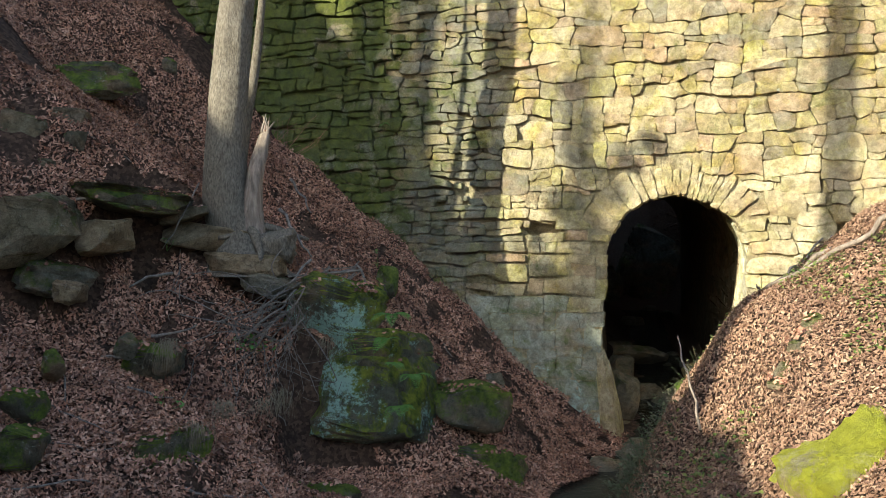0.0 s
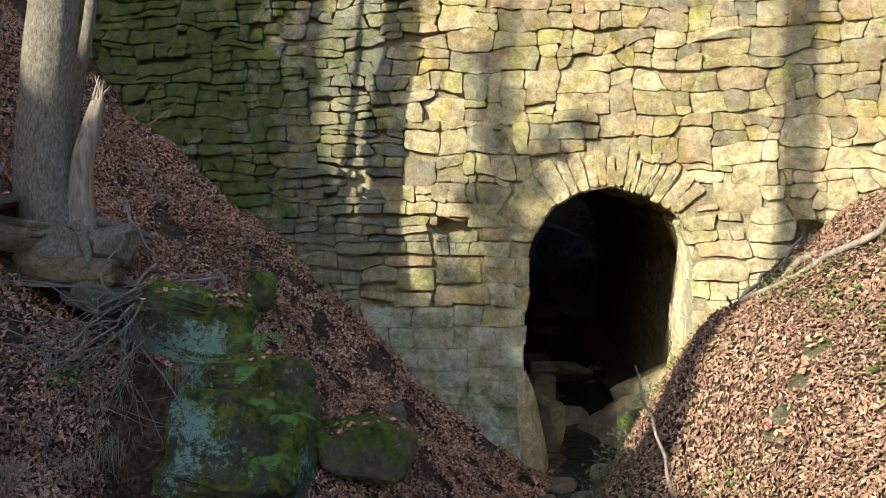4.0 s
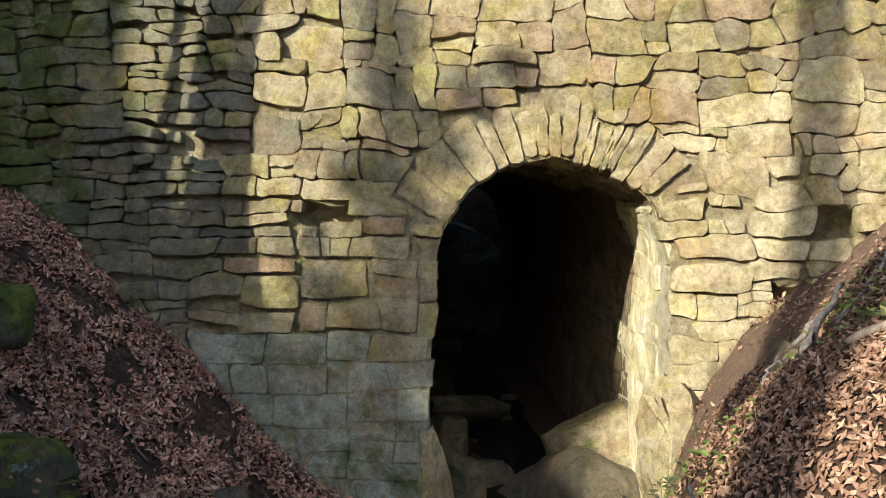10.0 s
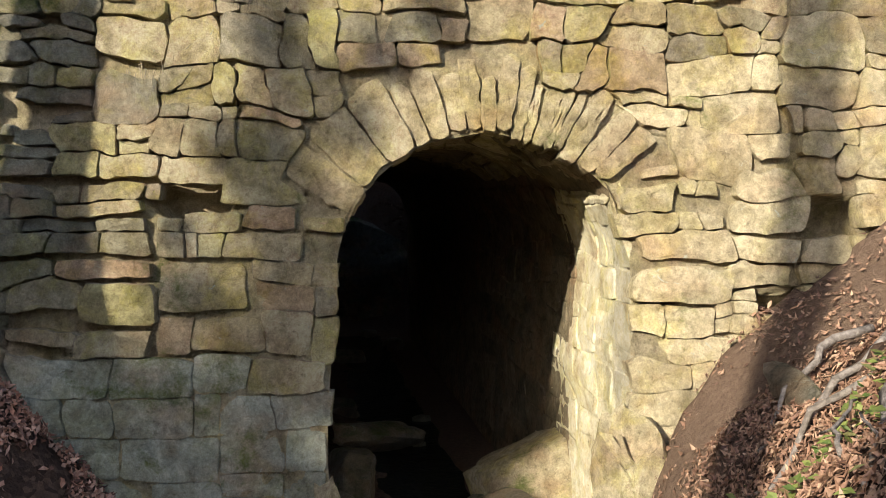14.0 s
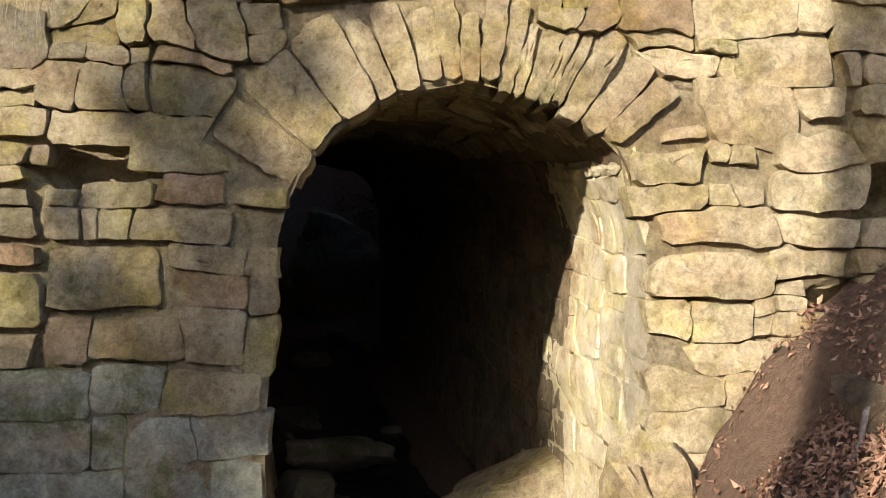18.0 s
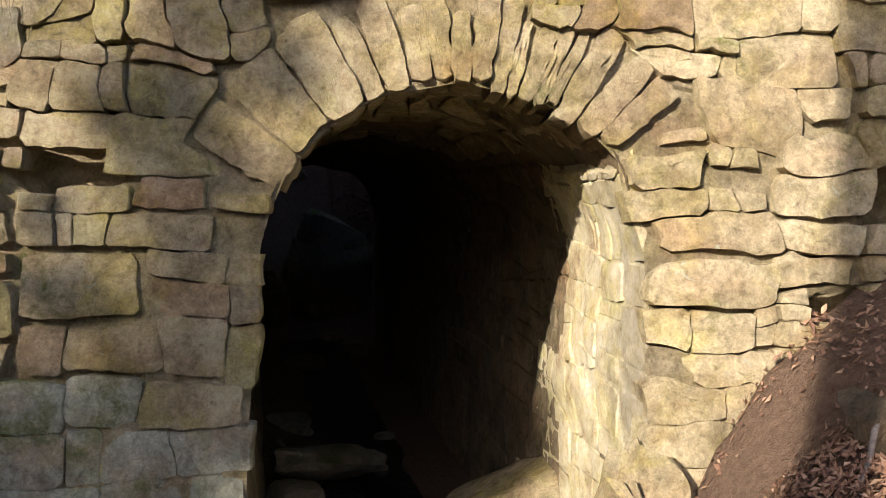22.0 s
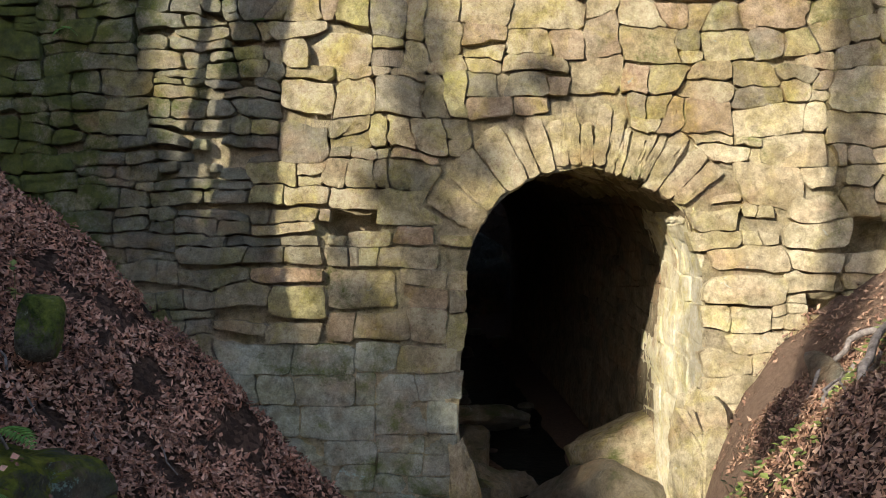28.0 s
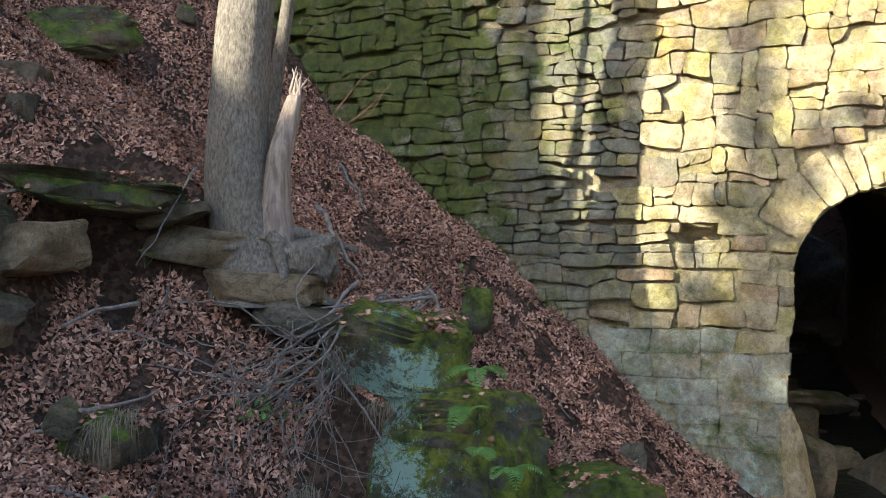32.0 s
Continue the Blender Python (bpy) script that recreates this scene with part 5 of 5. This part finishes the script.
def herb(at, count, size, seed, mat, name, label, spread=0.12):
    """A low plant: leaves on thin stems."""
    r = random.Random(seed)
    ob = holder(name, at, label, "plant")
    stems, leaves = [], []
    for k in range(count):
        tip = Vector(at) + Vector((r.gauss(0, spread), r.gauss(0, spread * 0.7), abs(r.gauss(0.07, 0.05))))
        stems.append(tube(bent(at, tip, r, 0.15, 3), 0.002, 0.0012, 3))
        for _ in range(3):
            d = Vector((r.gauss(0, 1), r.gauss(0, 1), r.gauss(0, 0.4))).normalized()
            leaves.append(blade(tip, tip + d * size * r.uniform(0.6, 1.2), size * 0.3, Vector((0, 0, 1))))
    part("stalk", join(*stems), mat, ob)
    part("foliage", join(*leaves), mat, ob, "", False)


herb(on_ground(-1.68, 8.62, 0.01), 18, 0.06, 1, M_FERN, "herb", "low bright green woodland herb among leaves")
herb((-2.42, 8.72, 2.18), 3, 0.04, 2, M_FERN, "herb", "tiny green seedling under a dry stem", 0.03)
herb((-1.2, 8.95, 1.78), 10, 0.03, 3, M_FERN, "herb", "small-leaved green herb on the rock", 0.1)
herb((-0.66, 10.12, 2.0), 4, 0.06, 4, M_GREEN, "herb", "single pale green seedling beside a mossy stone", 0.03)
herb(on_ground(-2.1, 7.55, 0.01), 5, 0.05, 5, M_FERN, "herb", "low green leaves among dead leaves", 0.06)
herb((-0.75, 8.55, 1.3), 6, 0.03, 6, M_FERN, "herb", "small green plant on a rock step", 0.08)


def tuft(at, count, length, seed, label, fall=1.0):
    r = random.Random(seed)
    geos = []
    for k in range(count):
        p = Vector(at) + Vector((r.gauss(0, 0.05), r.gauss(0, 0.03), r.gauss(0, 0.02)))
        l = length * r.uniform(0.5, 1.1)
        d = Vector((r.gauss(0, 0.35), -0.5 + r.gauss(0, 0.2), 0.25))
        pts = [p + d * l * t * 0.5 + Vector((0, 0, -fall * l * t * t)) for t in (0, 0.2, 0.4, 0.6, 0.8, 1.0)]
        geos.append(tube(pts, 0.0022, 0.0008, 3))
    return thing("grass_tuft", join(*geos), M_STRAW, label, "grass")


tuft((-1.27, 8.78, 1.72), 70, 0.34, 1, "pale dry grass hanging over a rock edge")
tuft((-1.0, 8.66, 1.42), 45, 0.2, 2, "short dry grass tuft on a mossy rock")
tuft((-2.05, 7.4, 1.5), 50, 0.26, 3, "dry grass hanging off the leafy bank")
tuft((-1.62, 7.3, 1.06), 70, 0.24, 4, "straw-coloured grass over a buried rock", 0.7)
tuft((-1.35, 7.5, 1.05), 60, 0.24, 5, "straw-coloured grass on the bank", 0.6)
tuft((*wall_at(-0.6, 3.07, 0.05)[:2], 3.07), 14, 0.18, 6, "dry root fibres hanging from a wall joint")
tuft((*wall_at(-0.12, 3.5, 0.05)[:2], 3.5), 22, 0.16, 8, "dry plant stalks hanging from a wall joint")


# sticks: two ends, thickness
wr = random.Random(9)
STICKS = (((-2.18, 8.9, 2.79), (-2.43, 8.62, 2.2), 0.008), ((-1.53, 9.3, 2.57), (-1.2, 9.1, 2.12), 0.016), ((-1.53, 10.0, 2.9), (-1.29, 9.75, 2.55), 0.014), ((-2.23, 8.2, 2.0), (-2.46, 7.8, 1.9), 0.014), ((-3.1, 8.4, 2.62), (-2.43, 8.5, 2.62), 0.014), ((-2.17, 7.4, 1.55), (-1.88, 7.6, 1.62), 0.012))
for p, q, w in STICKS:
    thing("stick", tube(bent(p, q, wr, 0.06, 7), w, w * 0.5, 6, 0.2, w), M_TWIG, "weathered grey stick lying on the bank", "stick", "sticks on the bank")
for x0, y0, x1, y1, w in ((-2.0, 7.2, -1.7, 6.95, 0.01), (-2.81, 6.3, -2.19, 6.6, 0.009), (-1.9, 8.6, -1.45, 8.5, 0.01), (-0.9, 10.4, -0.5, 10.0, 0.009), (-0.2, 10.7, 0.1, 10.3, 0.008), (-3.0, 9.9, -2.6, 10.5, 0.012), (-2.6, 9.5, -2.2, 9.6, 0.02)):
    thing("stick", tube(bent(on_ground(x0, y0), on_ground(x1, y1), wr, 0.06, 7), w, w * 0.5, 6, 0.2, w), M_TWIG, "weathered grey stick lying on the bank", "stick", "sticks on the bank")
thing("branch", tube(bent(on_ground(2.5, 7.75, 0.04), on_ground(3.3, 7.2, 0.12), wr, 0.04, 9), 0.014, 0.024, 8, 0.15, 3), M_DEAD, "long pale dead branch leaning on the sunlit slope", "branch")
thing("branch", tube(bent(on_ground(3.1, 7.9, 0.02), on_ground(2.62, 8.05, 0.01), wr, 0.1, 9), 0.03, 0.012, 8, 0.2, 3), M_DEAD, "curved bare root across the sunlit slope", "branch")
thing("stick", tube(bent((1.73, 7.3, 1.55), (1.72, 6.62, 0.98), wr, 0.03, 7), 0.006, 0.011, 6), M_DEAD, "thin dry stem leaning on the slope", "stick", "sticks on the bank")
for k in range(5):
    p = on_ground(3.35 + 0.12 * k, 8.5 + 0.28 * k, 0.04)
    q = on_ground(2.75 + 0.12 * k, 9.1 + 0.1 * k, 0.02)
    thing("root", tube(bent(p, q, wr, 0.12, 8), 0.022, 0.008, 7, 0.2, k), M_TWIG, "grey tree root creeping over the bank", "root", "roots on the bank")

for x0, y0, x1, y1, w in ((-1.5, 9.75, -1.05, 9.35, 0.012), (-1.35, 9.5, -0.9, 9.2, 0.016), (-0.85, 10.05, -0.6, 9.7, 0.007), (-0.35, 10.3, -0.1, 9.9, 0.006), (-1.2, 10.3, -0.9, 10.05, 0.008), (-0.6, 9.75, -0.25, 9.6, 0.006), (-2.75, 8.0, -2.25, 8.15, 0.012), (-2.6, 7.6, -2.1, 7.75, 0.014), (-2.9, 7.2, -2.3, 7.05, 0.007), (-3.0, 6.7, -2.3, 6.95, 0.006)):
    thing("stick", tube(bent(on_ground(x0, y0, 0.03), on_ground(x1, y1, 0.05), wr, 0.07, 7), w, w * 0.45, 6, 0.2, w), M_TWIG, "long weathered stick lying on the leafy bank", "stick", "sticks on the bank")
tuft((-2.2, 7.95, 1.45), 60, 0.3, 9, "dry grass hanging over a buried mossy rock")
tuft((-1.75, 7.05, 0.95), 80, 0.26, 10, "straw-coloured dry grass on the leafy bank", 0.8)
tuft((-1.35, 8.3, 1.0), 60, 0.26, 11, "pale dry grass and fine roots on the bank", 0.9)

# the tangle of dead twigs beside the large rock
tangle = holder("brushwood", (-1.3, 8.75, 1.3), "tangle of grey dead twigs and roots hanging beside a rock", "brushwood")
for k in range(60):
    s = Vector((wr.gauss(-1.5, 0.26), wr.gauss(8.75, 0.2), wr.gauss(1.6, 0.2)))
    e = s + Vector((wr.gauss(-0.12, 0.38), wr.gauss(-0.22, 0.25), wr.gauss(-0.25, 0.32)))
    part("twig", tube(bent(s, e, wr, 0.5, 8), wr.uniform(0.003, 0.008), 0.002, 4), M_TWIG, tangle)
for s, e in (((-1.03, 9.05, 2.03), (-1.66, 8.3, 1.45)), ((-1.19, 9.0, 2.1), (-1.62, 8.4, 1.6)), ((-0.75, 9.05, 2.0), (-1.35, 8.7, 1.95)), ((-0.8, 9.2, 2.05), (-0.45, 8.9, 1.5))):
    thing("branch", tube(bent(s, e, wr, 0.06, 8), 0.012, 0.006, 6, 0.2), M_TWIG, "long bare dead branch lying over the rock", "branch", "dead branches by the rock")
# young red shoots behind the broken stem
shrub = holder("shrub", (-1.6, 9.4, 3.0), "thin reddish young shoots behind a broken stem", "shrub")
for k in range(14):
    tip = (-1.6 + wr.uniform(-0.1, 0.55), 9.4 + wr.uniform(-0.2, 0.5), 3.1 + wr.uniform(0.0, 0.6))
    part("shoot", tube(bent((-1.58, 9.4, 3.0), tip, wr, 0.22, 6), 0.0025, 0.001, 4), M_REDTWIG, shrub)

# green leaves over the right bank
r = random.Random(31)
v, f = [], []
while len(v) < 4 * 2600:
    x, y = r.uniform(1.5, 3.4), r.uniform(5.6, 9.4)
    if fbm(x * 1.6, y * 1.6, 40.0, 3) < 0.12 - 0.25 * sm(0.9, 0.5, x - bed_x(y)) or x < bed_x(y) + 0.5:
        continue
    p = Vector((x, y, ground(x, y, False) + 0.03 + 0.03 * r.random()))
    d = Vector((r.gauss(0, 1), r.gauss(0, 1), r.gauss(0.1, 0.35))).normalized()
    gv, gf = blade(p, p + d * r.uniform(0.02, 0.05), r.uniform(0.007, 0.018), Vector((-0.5, 0, 0.85)))
    k = len(v)
    v.extend(gv)
    f.extend(tuple(i + k for i in q) for q in gf)
tagged(part("ivy", (v, f), M_GREEN, None, "", False), "patches of bright green ivy leaves on the slope", "ivy", kind="stuff")

# dead leaves on the rocks
r = random.Random(71)
v, f = [], []
for p, n in RESTING:
    n = (n + Vector((r.gauss(0, 0.35), r.gauss(0, 0.35), 0))).normalized()
    a = n.cross(Vector((r.gauss(0, 1), r.gauss(0, 1), r.gauss(0, 1)))).normalized()
    l = 0.036 * r.uniform(0.5, 1.6)
    b = n.cross(a) * l * r.uniform(0.28, 0.5)
    k = len(v)
    v.extend((p - a * l * 0.5 + n * l * 0.2, p + b + n * l * 0.15, p + a * l * 0.5 + n * l * 0.3, p - b + n * l * 0.15, p))
    f.extend(((k, k + 4, k + 1), (k + 1, k + 4, k + 2), (k + 2, k + 4, k + 3), (k + 3, k + 4, k)))
tagged(part("leaf_litter", (v, f), M_LEAF_SHADE, None, "", False), "brown dead leaves lying on the mossy rocks", "leaf litter", kind="stuff")

# long arching dead stems over the bank beside the large rock
for k in range(15):
    s0 = (wr.uniform(-1.2, -0.75), wr.uniform(8.9, 9.15), wr.uniform(1.88, 2.1))
    s1 = (wr.uniform(-2.05, -1.5), wr.uniform(8.25, 8.65), wr.uniform(1.15, 1.6))
    part("stem", tube(bent(s0, s1, wr, 0.1, 10), wr.uniform(0.005, 0.009), 0.003, 5), M_TWIG, tangle)
for k in range(34):
    s0 = (wr.uniform(-1.85, -1.3), wr.uniform(8.2, 8.75), wr.uniform(1.05, 1.6))
    part("twig", tube(bent(s0, (s0[0] + wr.gauss(0, 0.12), s0[1] - wr.uniform(0.0, 0.2), s0[2] - wr.uniform(0.25, 0.6)), wr, 0.2, 6), wr.uniform(0.002, 0.005), 0.0015, 4), M_TWIG, tangle)

# roots and fallen branches on the shaded side of the right bank
for x0, y0, x1, y1, w in ((2.62, 8.2, 3.05, 8.55, 0.022), (2.62, 8.2, 2.5, 7.9, 0.012), (2.66, 8.22, 2.75, 8.6, 0.009), (2.85, 8.3, 3.2, 8.35, 0.014), (2.45, 8.15, 2.75, 8.45, 0.008), (2.3, 7.9, 2.55, 8.2, 0.007)):
    thing("branch", tube(bent(on_ground(x0, y0, 0.03), on_ground(x1, y1, 0.1), wr, 0.07, 8), w, w * 0.5, 7, 0.2, w), M_TWIG, "crooked dead branch among leaves on the bank", "branch", "branches on the right bank")

# dark undergrowth along the edge of the gully
leaves, stems = [], []
for k in range(1100):
    y = r.uniform(6.6, 9.2)
    x = bed_x(y) + np.interp(y, (6.6, 7.4, 8.5, 9.2), (0.3, 0.4, 0.75, 1.1)) + r.gauss(0, 0.13)
    p = Vector(on_ground(x, y, 0.0))
    tip = p + Vector((r.gauss(-0.03, 0.07), r.gauss(0, 0.07), r.uniform(0.03, 0.2)))
    stems.append(tube(bent(p, tip, r, 0.2, 3), 0.0018, 0.001, 3))
    for _ in range(4):
        d = Vector((r.gauss(0, 1), r.gauss(0, 1), r.gauss(0.1, 0.4))).normalized()
        q = p.lerp(tip, r.uniform(0.4, 1))
        leaves.append(blade(q, q + d * r.uniform(0.02, 0.045), r.uniform(0.007, 0.013), Vector((0, 0, 1))))
M_DULL = leaf_mat("dull_undergrowth", ((0.05, 0.075, 0.03), (0.1, 0.12, 0.06), (0.15, 0.12, 0.08), (0.07, 0.11, 0.04)), 0.7, 0.15)
tagged(part("undergrowth", join(*stems, *leaves), M_DULL, None, "", False), "straggly dull green undergrowth along the gully", "undergrowth", kind="stuff")

# the worn foot of the pier
part("footing", rock_geo(wall_at(0.36, 0.45, -0.12), (0.13, 0.3, 0.75), 51, -15, 8, 4, 0.16, (0, -8)), M_VOUSS, wall, "mossy sloping foot of the pier", 30)

# a tree stump and trunk high on the slope
hill = holder("tree", (-3.94, 12.5, ground(-3.94, 12.5, False) - 0.1), "mossy tree base high on the leafy slope", "tree")
z = hill.location.z
part("trunk", trunk_geo([(-3.94, 12.5, z), (-3.94, 12.5, z + 0.6), (-3.9, 12.5, z + 2), (-3.85, 12.5, z + 5)], [0.17, 0.13, 0.11, 0.05], 16, 0.4, 3.0), M_BARK, hill)

# fallen leaves that have gathered in the broken foot of the wall
v, f = [], []
for k in range(260):
    p = Vector(wall_at(r.uniform(2.4, 2.66), r.uniform(1.82, 1.88), r.uniform(-0.2, 0.04)))
    d = Vector((r.gauss(0, 1), r.gauss(0, 1), r.gauss(0, 0.5))).normalized()
    gv, gf = blade(p, p + d * r.uniform(0.03, 0.06), 0.014, Vector((r.gauss(0, 0.3), -0.3, 0.9)))
    k = len(v)
    v.extend(gv)
    f.extend(tuple(i + k for i in q) for q in gf)
tagged(part("leaf_litter", (v, f), M_LEAF, None, "", False), "reddish dead leaves in a hole of the wall", "leaf litter", kind="stuff")

# more fallen sticks and thin branches strewn over the left bank
for k in range(34):
    x, y = wr.uniform(-3.3, -0.8), wr.uniform(6.6, 10.4)
    if x > bed_x(y) - 0.9 or (-1.5 < x < 0.2 and 8.0 < y < 9.7):
        x -= 1.2
    q, l = wr.uniform(0, math.pi), wr.uniform(0.2, 0.75)
    w = wr.uniform(0.004, 0.012)
    p0, p1 = on_ground(x, y, 0.035), on_ground(x + l * math.cos(q), y + l * math.sin(q), 0.045)
    if abs(p0[2] - p1[2]) < 0.6:
        thing("stick", tube(bent(p0, p1, wr, 0.06, 7), w, w * 0.45, 5, 0.2, k), M_TWIG, "thin dead stick lying among fallen leaves", "stick", "sticks on the bank")
